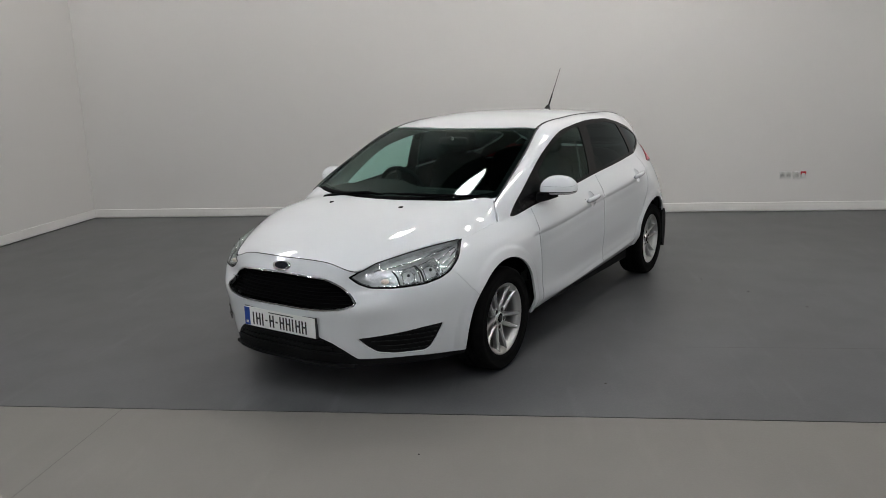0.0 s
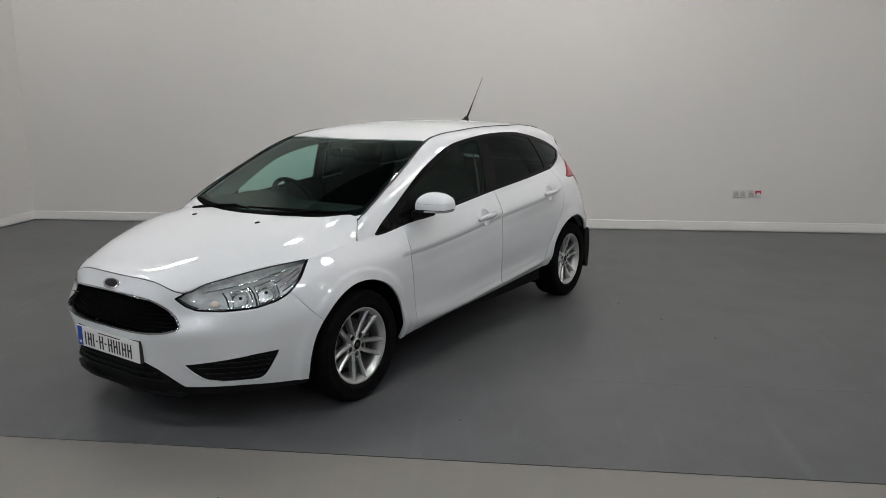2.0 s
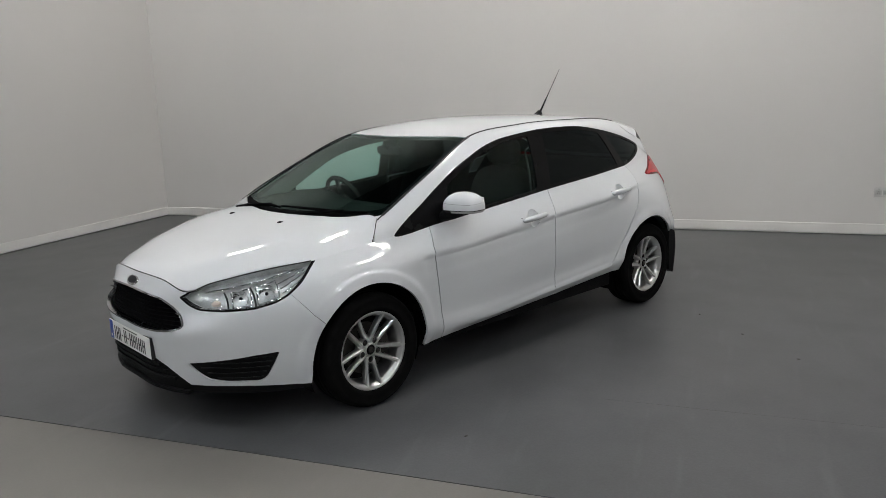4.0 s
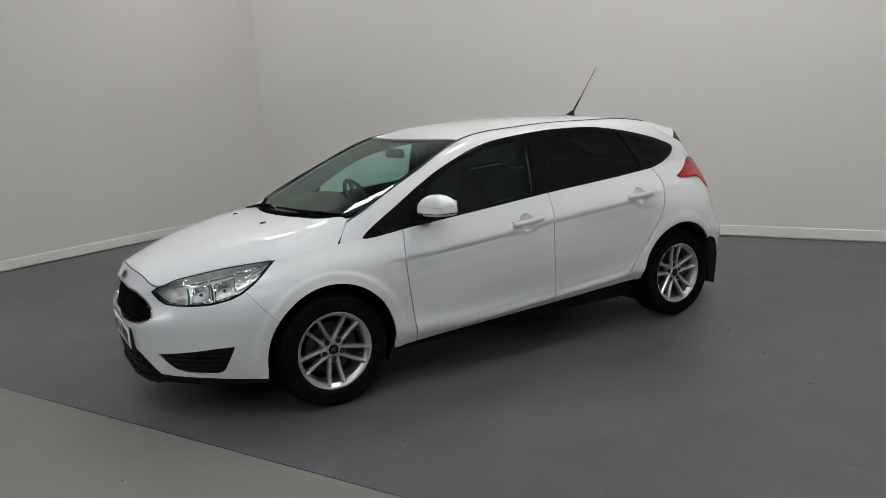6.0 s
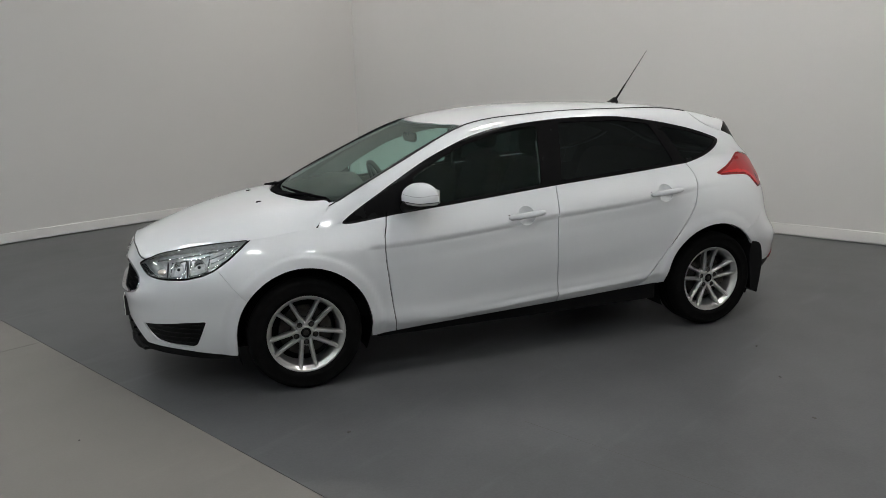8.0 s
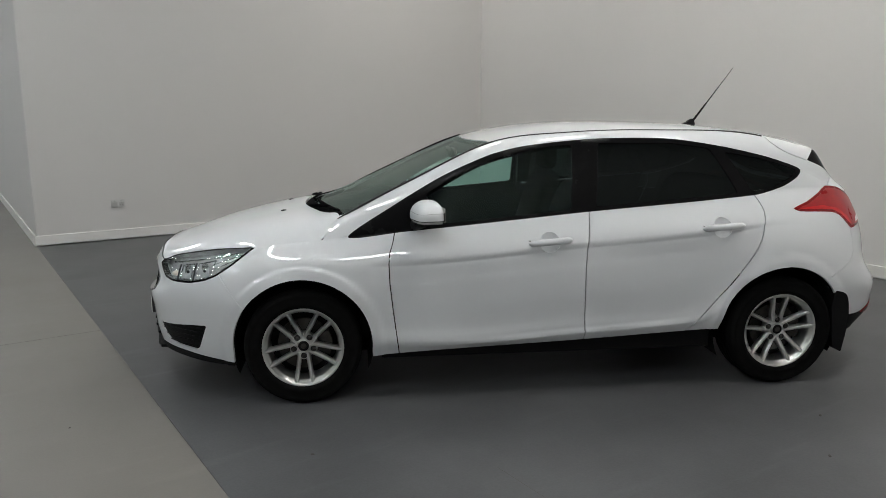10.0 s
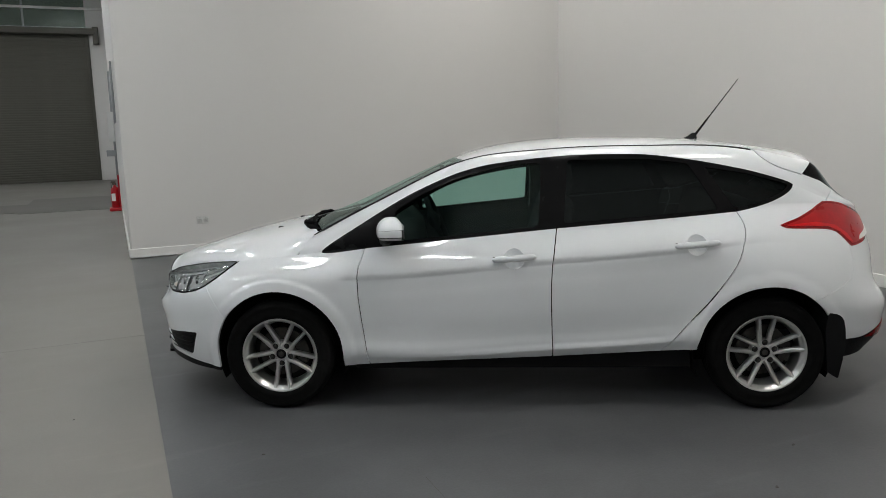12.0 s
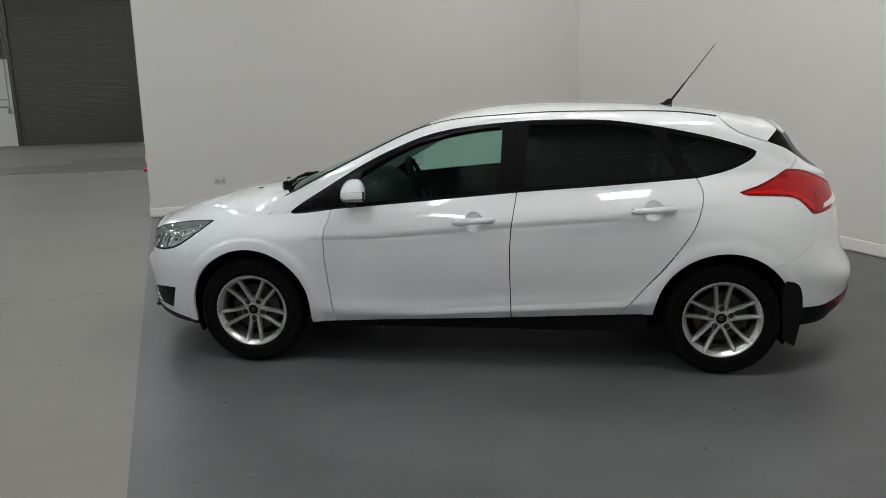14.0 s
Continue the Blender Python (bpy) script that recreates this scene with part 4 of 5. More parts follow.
SCREEN_FIT = np.linalg.lstsq(BOW(SCREEN[:, 0], SCREEN[:, 1]), SCREEN[:, 2], rcond=None)[0]


def evened(bm, lift):
    """Settle a sheet of glass on one smooth bowed surface."""
    p = np.array([v.co[:] for v in bm.verts])
    for v, z in zip(bm.verts, BOW(p[:, 0], p[:, 1]) @ SCREEN_FIT):
        v.co.z = z + lift
    return bm


part("windscreen", evened(lifted(from_tag(14) + from_tag(22), BOTH), -0.003), PANE, car, "greenish clear windscreen")
part("rear_window", lifted(from_tag(17), BOTH, 0.0, 0.0), TINTED, car, "dark rear window")


def hood_z(x, y):
    """The height of the bonnet's sheet, carried on behind its rear edge."""
    ye, ze = belt_at(x)
    a = min(1.0, abs(y) / ye)
    zs = SPINE_HOOD(x)[0]
    return zs - (zs - ze) * hood_drop(x, a) + float(shoulder(x, y))


cowl = lifted(from_tag(15), BOTH, 0.0, -0.010)
for v in cowl.verts:
    v.co.z = min(v.co.z, hood_z(v.co.x, v.co.y) - 0.012)
part("cowl", cowl, MATTE_BLACK, car, "black plastic cowl under the windscreen")
for s in (LEFT, RIGHT):
    part("roof_seam", lifted(from_tag(16), s, 0.010, 0.003), BLACK_TRIM, car, "thin black roof seam strip")

# A black band printed round the windscreen.
part("screen_border", evened(lifted(from_tag(14), BOTH), -0.0055), MATTE_BLACK, car, "black printed border of the windscreen")

def flipped(bm):
    for v in bm.verts:
        v.co.y = -v.co.y
    bmesh.ops.reverse_faces(bm, faces=bm.faces[:])
    return bm


def sided(bm, s):
    return bm if s > 0 else flipped(bm)


def sweep(points, size, seg=6):
    """A round bar along a line of points."""
    pts = [Vector(p) for p in points]
    bm, rows = bmesh.new(), []
    for i, p in enumerate(pts):
        d = (pts[min(i + 1, len(pts) - 1)] - pts[max(i - 1, 0)]).normalized()
        q = d.to_track_quat("Z", "Y")
        r = size[i] if isinstance(size, (list, tuple)) else size
        rows.append([bm.verts.new(p + q @ Vector((r * math.cos(a), r * math.sin(a), 0))) for a in np.linspace(0, 2 * math.pi, seg, endpoint=False)])
    for a, b in zip(rows, rows[1:]):
        for i in range(seg):
            bm.faces.new((a[i], a[(i + 1) % seg], b[(i + 1) % seg], b[i]))
    bm.faces.new(rows[0][::-1])
    bm.faces.new(rows[-1])
    return bm


# Black rubber along the sides and the top of the windscreen.
for s in (1, -1):
    edge = [(x, SEAM_Y(x)[0] + 0.0085, SEAM_Z(x)[0] + 0.0005) for x in np.linspace(-0.19, -1.035, 26)]
    part("screen_seal", sided(sweep(edge, [0.003 + 0.0025 * min(1.0, i / 4) for i in range(26)], 8), s), INK, car, "black rubber windscreen seal", True)

# Lamps.
lens_faces, ring_faces = from_tag(6), from_tag(5)


def cup(r, depth, axis, at, rings=7, seg=24):
    """A round reflector bowl, open along its axis."""
    bm = bmesh.new()
    m = Matrix.Translation(at) @ Vector(axis).to_track_quat("Z", "Y").to_matrix().to_4x4()
    rows = []
    for i in range(rings + 1):
        q = i / rings
        rows.append([bm.verts.new(m @ Vector((r * q * math.cos(a), r * q * math.sin(a), depth * (q * q - 1)))) for a in np.linspace(0, 2 * math.pi, seg, endpoint=False)])
    for a, b in zip(rows, rows[1:]):
        for i in range(seg):
            bm.faces.new((a[i], a[(i + 1) % seg], b[(i + 1) % seg], b[i]))
    bmesh.ops.remove_doubles(bm, verts=bm.verts[:], dist=1e-5)
    return bm


def ball(r, at, squash=(1, 1, 1), turn=None, u=20, v=12):
    bm = bmesh.new()
    m = Matrix.LocRotScale(at, turn, squash)
    bmesh.ops.create_uvsphere(bm, u_segments=u, v_segments=v, radius=r, matrix=m)
    return bm


LENS_POINTS = [(v.co.copy(), v.normal.copy()) for v in {v for f in lens_faces for v in f.verts}]


def lens_at(x, z, depth):
    """A place behind the headlight's lens, by its side view."""
    near = sorted(LENS_POINTS, key=lambda p: (p[0].x - x) ** 2 + (p[0].z - z) ** 2)[:4]
    w = [1 / (0.002 + math.hypot(p.x - x, p.z - z)) for p, n in near]
    y = sum(p.y * k for (p, n), k in zip(near, w)) / sum(w)
    n = sum((n * k for (p, n), k in zip(near, w)), Vector()).normalized()
    return Vector((x, y, z)) - n * depth


lens_low = lambda x: float(np.interp(x, (0.235, 0.36, 0.44, 0.50, 0.585, 0.76, 0.80), (0.824, 0.732, 0.681, 0.655, 0.634, 0.626, 0.67)))
lens_top = lambda x: float(np.interp(x, (0.235, 0.3, 0.4, 0.5, 0.6, 0.7, 0.78), (0.818, 0.808, 0.792, 0.774, 0.752, 0.729, 0.704)))
# Added black strip: stands for shade in the gap and the headlights' black top edge.
part("bonnet_gap_shade", sweep([(x, -y, z) for x, y, z in gap_line[:0:-1]] + gap_line, 0.0034), INK, bonnet, "black strip as gap shade along the nose and black edge over the headlights", True)
for s in (1, -1):
    lamp = part("headlight", lifted(ring_faces, (s,), 0.03), GLOSS_BLACK, car, "clear swept-back headlight with a black rim")
    part("lens", lifted(lens_faces, (s,), 0.0, 0.0), LENS, lamp, "clear lens")
    part("housing", lifted(lens_faces, (s,), 0.0, -0.036), LAMP_INSIDE, lamp, "silver lamp housing")
    part("housing_wall", lifted(lens_faces, (s,), 0.034, -0.003, walls_only=True), LAMP_INSIDE, lamp, "silver lamp walls")
    part("low_beam", sided(cup(0.043, 0.032, (0.85, 0.5, 0.05), lens_at(0.622, 0.690, 0.020)), s), FACETED, lamp, "bright faceted reflector", True)
    part("high_beam", sided(cup(0.044, 0.032, (0.8, 0.6, 0.05), lens_at(0.515, 0.708, 0.022)), s), FACETED, lamp, "bright faceted reflector", True)
    for x, z in ((0.622, 0.690), (0.518, 0.708)):
        part("bulb", sided(ball(0.009, lens_at(x, z, 0.022)), s), INK, lamp, "dark bulb cap", True)
    part("indicator", sided(ball(0.020, lens_at(0.715, 0.664, 0.030), (1.2, 1, 0.7)), s), AMBER, lamp, "pale amber indicator", True)
    for x0, x1 in ((0.662, 0.592), (0.566, 0.474)):
        rim = [(x0, 0.14), (x1, 0.16), (x1 - 0.020, 0.76), (x0 - 0.018, 0.74), (x0, 0.14)]
        rim = [(xa + (xb - xa) * q, fa + (fb - fa) * q) for (xa, fa), (xb, fb) in zip(rim, rim[1:]) for q in (0.0, 0.34, 0.67)] + [rim[0]]
        part("bezel", sided(sweep([lens_at(x, lens_low(x) + (lens_top(x) - lens_low(x)) * f, 0.013) for x, f in rim], 0.0042), s), CHROME, lamp, "bright chamber frame", True)
    for x in (0.680, 0.580):
        part("divider", sided(sweep([lens_at(x - 0.02 * f, lens_low(x) + (lens_top(x) - lens_low(x)) * f, 0.012) for f in np.linspace(0.06, 0.80, 7)], 0.0050), s), INK, lamp, "dark divider", True)
    for f in (0.25, 0.45, 0.65, 0.85):
        part("rib", sided(sweep([lens_at(x, lens_low(x) + (lens_top(x) - lens_low(x)) * f, 0.016) for x in np.linspace(0.455, 0.31, 9)], 0.003), s), CHROME, lamp, "bright fine rib", True)
    part("brow", sided(sweep([lens_at(x, lens_low(x) + (lens_top(x) - lens_low(x)) * 0.9, 0.018) for x in np.linspace(0.72, 0.33, 16)], 0.005), s), CHROME, lamp, "bright upper strip", True)
    part("floor_strip", sided(sweep([lens_at(x, lens_low(x) + (lens_top(x) - lens_low(x)) * 0.10, 0.014) for x in np.linspace(0.74, 0.45, 16)], 0.004), s), CHROME, lamp, "bright lower strip", True)
    tail = part("tail_light", lifted(from_tag(8) + from_tag(23) + from_tag(24) + from_tag(21), (s,), 0.02, 0.002), DARK_RED, car, "large red tail light")
    part("red_lens", lifted(from_tag(23), (s,), 0.003, 0.005), RED_LENS, tail, "bright red lens")
    part("light_guide", lifted(from_tag(24), (s,), 0.003, 0.005), GLOW_RED, tail, "bright red lower band")
    part("white_lens", lifted(from_tag(21), (s,), 0.006, 0.0065), PLATE_WHITE, tail, "pale reversing lens")
    part("rear_reflector", lifted(from_tag(13), (s,), 0.004, 0.003), DARK_RED, car, "dark red bumper reflector")

# Grilles.
def flank_y(x, z):
    """The half width of the flank at a place beside the doors."""
    col = FLANK[np.argmin(np.abs(FLANK[:, 20, 0] - x))]
    return float(np.interp(z, col[:, 2], col[:, 1]))


grille = part("grille", lifted(from_tag(9), BOTH, 0.02, 0.004), DULL_CHROME, car, "black grille with a thin bright rim")
part("backing", lifted(from_tag(10), BOTH, 0.0, -0.035), MATTE_BLACK, grille, "black grille backing")


def nose_x(y, z):
    """How far ahead the nose stands at a height, beside the middle."""
    col = np.argmin(np.abs(FLANK[:60, 20, 1] - abs(y)))
    return np.interp(z, FLANK[col, :, 2], FLANK[col, :, 0])


def nose_bar(z0, z1, y1, back, thick):
    ys = np.linspace(-y1, y1, 25)
    bm, rows = bmesh.new(), []
    for y in ys:
        x = nose_x(y, (z0 + z1) / 2) - back
        rows.append([bm.verts.new(p) for p in ((x, y, z0), (x, y, z1), (x - thick, y, z1), (x - thick, y, z0))])
    for a, b in zip(rows, rows[1:]):
        for i in range(4):
            bm.faces.new((a[i], b[i], b[(i + 1) % 4], a[(i + 1) % 4]))
    bm.faces.new(rows[0])
    bm.faces.new(rows[-1][::-1])
    bmesh.ops.recalc_face_normals(bm, faces=bm.faces[:])
    return bm


for k in range(9):
    z = 0.522 + 0.0185 * k
    reach = np.interp(z, (0.507, 0.545, 0.64, 0.69), (0.30, 0.44, 0.36, 0.25))
    part("slat", nose_bar(z - 0.0025, z + 0.0025, reach, 0.028, 0.010), MATTE_BLACK, grille)
lower = part("lower_grille", lifted(from_tag(11), BOTH, 0.02, -0.004), BLACK_TRIM, car, "black lower grille and chin")
for k in range(3):
    z = 0.268 + 0.032 * k
    part("slat", nose_bar(z - 0.007, z + 0.007, np.interp(z, (0.25, 0.36), (0.40, 0.25)), -0.008, 0.02), BLACK_TRIM, lower)
chin = nose_bar(0.196, 0.212, 0.44, -0.016, 0.05)
part("splitter", chin, BLACK_TRIM, lower)
for s in (1, -1):
    blank = part("fog_panel", lifted(from_tag(7), (s,), 0.0, -0.010), BLACK_TRIM, car, "plain black fog lamp blank")
    for z, xa, xb in ((0.292, 0.735, 0.565), (0.318, 0.765, 0.552), (0.344, 0.785, 0.542), (0.370, 0.745, 0.532), (0.393, 0.64, 0.525)):
        part("rib", sided(sweep([(x, flank_y(x, z) - 0.009, z) for x in np.linspace(xa, xb, 9)], 0.003), s), BLACK_TRIM, blank, "", True)
part("lower_valance", lifted(from_tag(12), BOTH, 0.02, -0.003), BLACK_TRIM, car, "black lower rear bumper")

# Underside and wheel wells.
part("underbody", boxes(((0.74, -0.40, 0.20), (-3.2, 0.40, 0.34))), BLACK_TRIM, car, "black underbody")
for s in (1, -1):
    part("sill", sided(boxes(((-0.41, 0.40, 0.205), (-2.27, 0.79, 0.36)), bevel=0.01), s), BLACK_TRIM, car, "black lower sill")


def well(cx):
    bm = bmesh.new()
    rows = []
    for a in np.linspace(-25, 205, 40):
        x, z = cx + 0.372 * math.cos(radians(a)), 0.315 + 0.372 * math.sin(radians(a))
        rows.append([bm.verts.new((x, y, z)) for y in (0.50, 0.66, 0.76, 0.812)])
    for a, b in zip(rows, rows[1:]):
        for i in range(3):
            bm.faces.new((a[i], b[i], b[i + 1], a[i + 1]))
    bm.faces.new([r[0] for r in rows])
    return bm


for cx in (0.0, REAR_X):
    for s in (1, -1):
        part("wheel_well", sided(well(cx), s), CABIN, car, "black wheel arch liner")


# ---- wheels ----
def lathe(profile, seg=72):
    """A body of revolution about the y axis through the origin, from (radius, y) pairs."""
    bm, rows = bmesh.new(), []
    for r, y in profile:
        rows.append([bm.verts.new((r * math.cos(a), y, r * math.sin(a))) for a in np.linspace(0, 2 * math.pi, seg, endpoint=False)])
    for a, b in zip(rows, rows[1:]):
        for i in range(seg):
            bm.faces.new((a[i], a[(i + 1) % seg], b[(i + 1) % seg], b[i]))
    bmesh.ops.remove_doubles(bm, verts=bm.verts[:], dist=1e-6)
    bmesh.ops.recalc_face_normals(bm, faces=bm.faces[:])
    return bm


TYRE = [(0.206, -0.085), (0.2235, -0.098), (0.2577, -0.104), (0.2881, -0.098), (0.3011, -0.086), (0.3071, -0.06), (0.3075, -0.042), (0.3001, -0.04), (0.3001, -0.033), (0.3075, -0.031),
        (0.308, -0.004), (0.3011, -0.003), (0.3011, 0.004), (0.308, 0.005), (0.3075, 0.031), (0.3001, 0.033), (0.3001, 0.04), (0.3075, 0.042), (0.3071, 0.06), (0.3011, 0.086), (0.2909, 0.098),
        (0.2771, 0.1035), (0.2752, 0.1025), (0.2577, 0.1045), (0.2402, 0.103), (0.2374, 0.104), (0.2245, 0.1), (0.2134, 0.09), (0.206, 0.082)]
RIM = [(0.205, -0.09), (0.212, -0.09), (0.198, -0.075), (0.180, -0.05), (0.176, 0.02), (0.184, 0.050), (0.187, 0.068), (0.192, 0.0705), (0.196, 0.0790), (0.202, 0.0850), (0.2075, 0.0890), (0.2150, 0.0880), (0.2175, 0.083), (0.211, 0.078)]


def spoke(sign):
    """One straight spoke with a raised bright ridge and sloping flanks, reaching up from the hub."""
    bm, rows = bmesh.new(), []
    for q in np.linspace(0, 1, 8):
        r = 0.040 + q * 0.164
        cx = sign * (0.0205 + 0.0245 * q**1.15)
        w = 0.0125 - 0.0015 * q
        y = 0.054 + 0.031 * q**0.85 - 0.006 * math.sin(math.pi * q)
        rows.append([bm.verts.new(p) for p in ((cx - w, y - 0.034, r), (cx - w, y - 0.009, r), (cx - w * 0.45, y, r), (cx + w * 0.45, y, r), (cx + w, y - 0.009, r), (cx + w, y - 0.034, r))])
    for a, b in zip(rows, rows[1:]):
        for i in range(6):
            bm.faces.new((a[i], b[i], b[(i + 1) % 6], a[(i + 1) % 6]))
    bm.faces.new(rows[0])
    bm.faces.new(rows[-1][::-1])
    bmesh.ops.recalc_face_normals(bm, faces=bm.faces[:])
    return bm


def wheel():
    thing = new("wheel")
    tagged(thing, "silver alloy wheel with five pairs of spokes and a black tyre")
    part("tyre", lathe(TYRE, 96), RUBBER, thing, "black road tyre", True)
    part("rim", lathe(RIM, 96), ALLOY, thing, "", True)
    part("hub", lathe([(0.0, 0.050), (0.030, 0.052), (0.058, 0.047), (0.068, 0.038), (0.074, 0.02), (0.0, 0.02)], 48), ALLOY, thing, "", True)
    part("hub_ring", lathe([(0.027, 0.050), (0.0285, 0.0625), (0.031, 0.0635), (0.0335, 0.0615), (0.035, 0.050)], 40), ALLOY, thing, "thin silver ring", True)
    part("hub_cap", lathe([(0.0, 0.0625), (0.020, 0.062), (0.0275, 0.060), (0.028, 0.045), (0.0, 0.045)], 32), GLOSS_BLACK, thing, "black hub cap", True)
    part("cap_badge", lathe([(0.0, 0.0634), (0.014, 0.0632), (0.0155, 0.0622), (0.0, 0.0615)], 24), BRAKE, thing, "dull oval cap badge", True)
    part("brake_disc", lathe([(0.0, -0.01), (0.138, -0.01), (0.138, 0.008), (0.0, 0.008)], 48), BRAKE, thing, "worn steel brake disc")
    part("backplate", lathe([(0.0, -0.03), (0.178, -0.03), (0.178, -0.032), (0.0, -0.032)], 48), CABIN, thing, "dark backing of the wheel")
    left_spoke, right_spoke = spoke(-1), spoke(1)
    first = part("spoke", left_spoke, ALLOY, thing)
    second = part("spoke", right_spoke, ALLOY, thing)
    bolt = lathe([(0.0, 0.0600), (0.0062, 0.0600), (0.0080, 0.0580), (0.0084, 0.046), (0.0, 0.046)], 12)
    # No real hole: a flat black disc paints the shade round each bolt.
    recess = lathe([(0.0, 0.0540), (0.0165, 0.0540), (0.0165, 0.044), (0.0, 0.044)], 20)
    collar = lathe([(0.0160, 0.046), (0.0162, 0.0570), (0.0175, 0.0585), (0.0190, 0.0575), (0.0200, 0.046)], 20)
    for v in bolt.verts[:] + recess.verts[:] + collar.verts[:]:
        v.co.z += 0.054
    nut = part("wheel_bolt", bolt, BRAKE, thing, "dull steel wheel bolt", True)
    hole = part("bolt_recess", recess, INK, thing, "black disc painted as the shade in a bolt recess", True)
    seat = part("bolt_collar", collar, ALLOY, thing, "", True)
    for i in range(5):
        m = Matrix.Rotation(radians(72 * i), 4, "Y")
        for one in (first, second, nut, hole, seat):
            if i:
                again = one.copy()
                scene.collection.objects.link(again)
                again.parent = thing
                again.matrix_basis = m
    return thing


rolling = wheel()
rolling.parent = car
rolling.matrix_basis = pose(0, 0.782, 0.308, 0, 180, 0)
for wx, wy, turn in ((REAR_X, 0.777, 0), (0, -0.782, 30), (REAR_X, -0.777, 10)):
    again = copy_thing(rolling, pose(wx, wy, 0.308, 0, turn, 0 if wy > 0 else 180))
    again.parent = car
FLAP = rounded([(-2.955, 0.535), (-3.012, 0.522), (-3.032, 0.500), (-3.044, 0.45), (-3.050, 0.382), (-3.040, 0.278), (-3.022, 0.172), (-2.966, 0.207), (-2.952, 0.33), (-2.942, 0.45)], 0.014)


def slab(outline, y0, y1):
    """A side-view outline (x, z) given a width from y0 to y1."""
    bm = bmesh.new()
    near, far = [[bm.verts.new((x, y, z)) for x, z in outline] for y in (y0, y1)]
    bm.faces.new(near)
    bm.faces.new(far[::-1])
    for i in range(len(near)):
        j = (i + 1) % len(near)
        bm.faces.new((near[i], near[j], far[j], far[i]))
    bmesh.ops.recalc_face_normals(bm, faces=bm.faces[:])
    return bm


for cx in (0.0, REAR_X):
    for s in (1, -1):
        grip = slab(arc(cx, 0.308, 0.148, 150, 205, 9) + arc(cx, 0.308, 0.088, 205, 150, 9), 0.752, 0.806)
        part("brake_caliper", sided(grip, s), BRAKE, car, "dull dark brake caliper")
for s in (1, -1):
    part("mud_flap", sided(slab(FLAP, 0.69, 0.874), s), BLACK_TRIM, car, "black mud flap behind the rear wheel")


# ---- handles, mirrors, aerial, wipers, plate ----
def pill(length, height, depth, seg=12):
    """A rounded bar along x, flat-backed, bulging towards +y."""
    bm, rows = bmesh.new(), []
    for q in np.linspace(-1, 1, 21):
        k = max(0.0, 1 - abs(q) ** 6) ** 0.5
        rows.append([bm.verts.new((q * length / 2, depth * (0.35 + 0.65 * math.sin(a)) * (0.55 + 0.45 * (1 - q * q)) if math.sin(a) > 0 else 0.35 * depth * (1 + math.sin(a)), height / 2 * (0.25 + 0.75 * k) * math.cos(a)))
                     for a in np.linspace(0, 2 * math.pi, seg, endpoint=False)])
    for a, b in zip(rows, rows[1:]):
        for i in range(seg):
            bm.faces.new((a[i], b[i], b[(i + 1) % seg], a[(i + 1) % seg]))
    bm.faces.new(rows[0])
    bm.faces.new(rows[-1][::-1])
    bmesh.ops.recalc_face_normals(bm, faces=bm.faces[:])
    return bm


for (hx, hz), name, faces in zip(HANDLES, ("front_door", "rear_door"), WELLS):
    for s in (1, -1):
        door = DOORS[name, s]
        y = flank_y(hx, hz)
        bowl = lifted(faces, (s,), 0.0, -0.002)
        for v in bowl.verts:
            d = math.hypot(v.co.x - hx, v.co.z - hz + 0.006) / 0.054
            v.co.y -= s * 0.026 * max(0.0, 1 - d * d)
        part("finger_well", bowl, PAINT, door, "", True)
        grip = pill(0.236, 0.037, 0.030)
        grip.transform(Matrix.Translation((hx, y + 0.006, hz)) @ Matrix.Rotation(radians(4.2), 4, "Y"))
        handle = part("door_handle", sided(grip, s), PAINT, door, "white painted door handle", True)
        # A black sliver stands in for the shadow at the handle's front end.
        ends = pill(0.020, 0.030, 0.006)
        ends.transform(Matrix.Translation((hx + 0.1070, flank_y(hx + 0.1, hz) - 0.0056, hz - 0.0085)) @ Matrix.Rotation(radians(4.2), 4, "Y"))
        part("handle_shadow", sided(ends, s), BLACK_TRIM, door, "dark sliver painted as the shadow at the handle's front end")


def egg(size, at, power=2.6, u=36, v=20, cut=None):
    """A rounded box-like body; cut keeps only the part where the test holds."""
    bm = bmesh.new()
    f = lambda c: math.copysign(abs(c) ** (2 / power), c)
    rows = []
    for i in range(v + 1):
        p = -math.pi / 2 + math.pi * i / v
        rows.append([bm.verts.new((at[0] + size[0] * f(math.cos(p)) * f(math.cos(a)), at[1] + size[1] * f(math.cos(p)) * f(math.sin(a)), at[2] + size[2] * f(math.sin(p))))
                     for a in np.linspace(0, 2 * math.pi, u, endpoint=False)])
    for a, b in zip(rows, rows[1:]):
        for i in range(u):
            bm.faces.new((a[i], a[(i + 1) % u], b[(i + 1) % u], b[i]))
    bmesh.ops.remove_doubles(bm, verts=bm.verts[:], dist=1e-6)
    if cut:
        bmesh.ops.delete(bm, geom=[q for q in bm.faces if not cut(q.calc_center_median())], context="FACES")
    bmesh.ops.recalc_face_normals(bm, faces=bm.faces[:])
    return bm


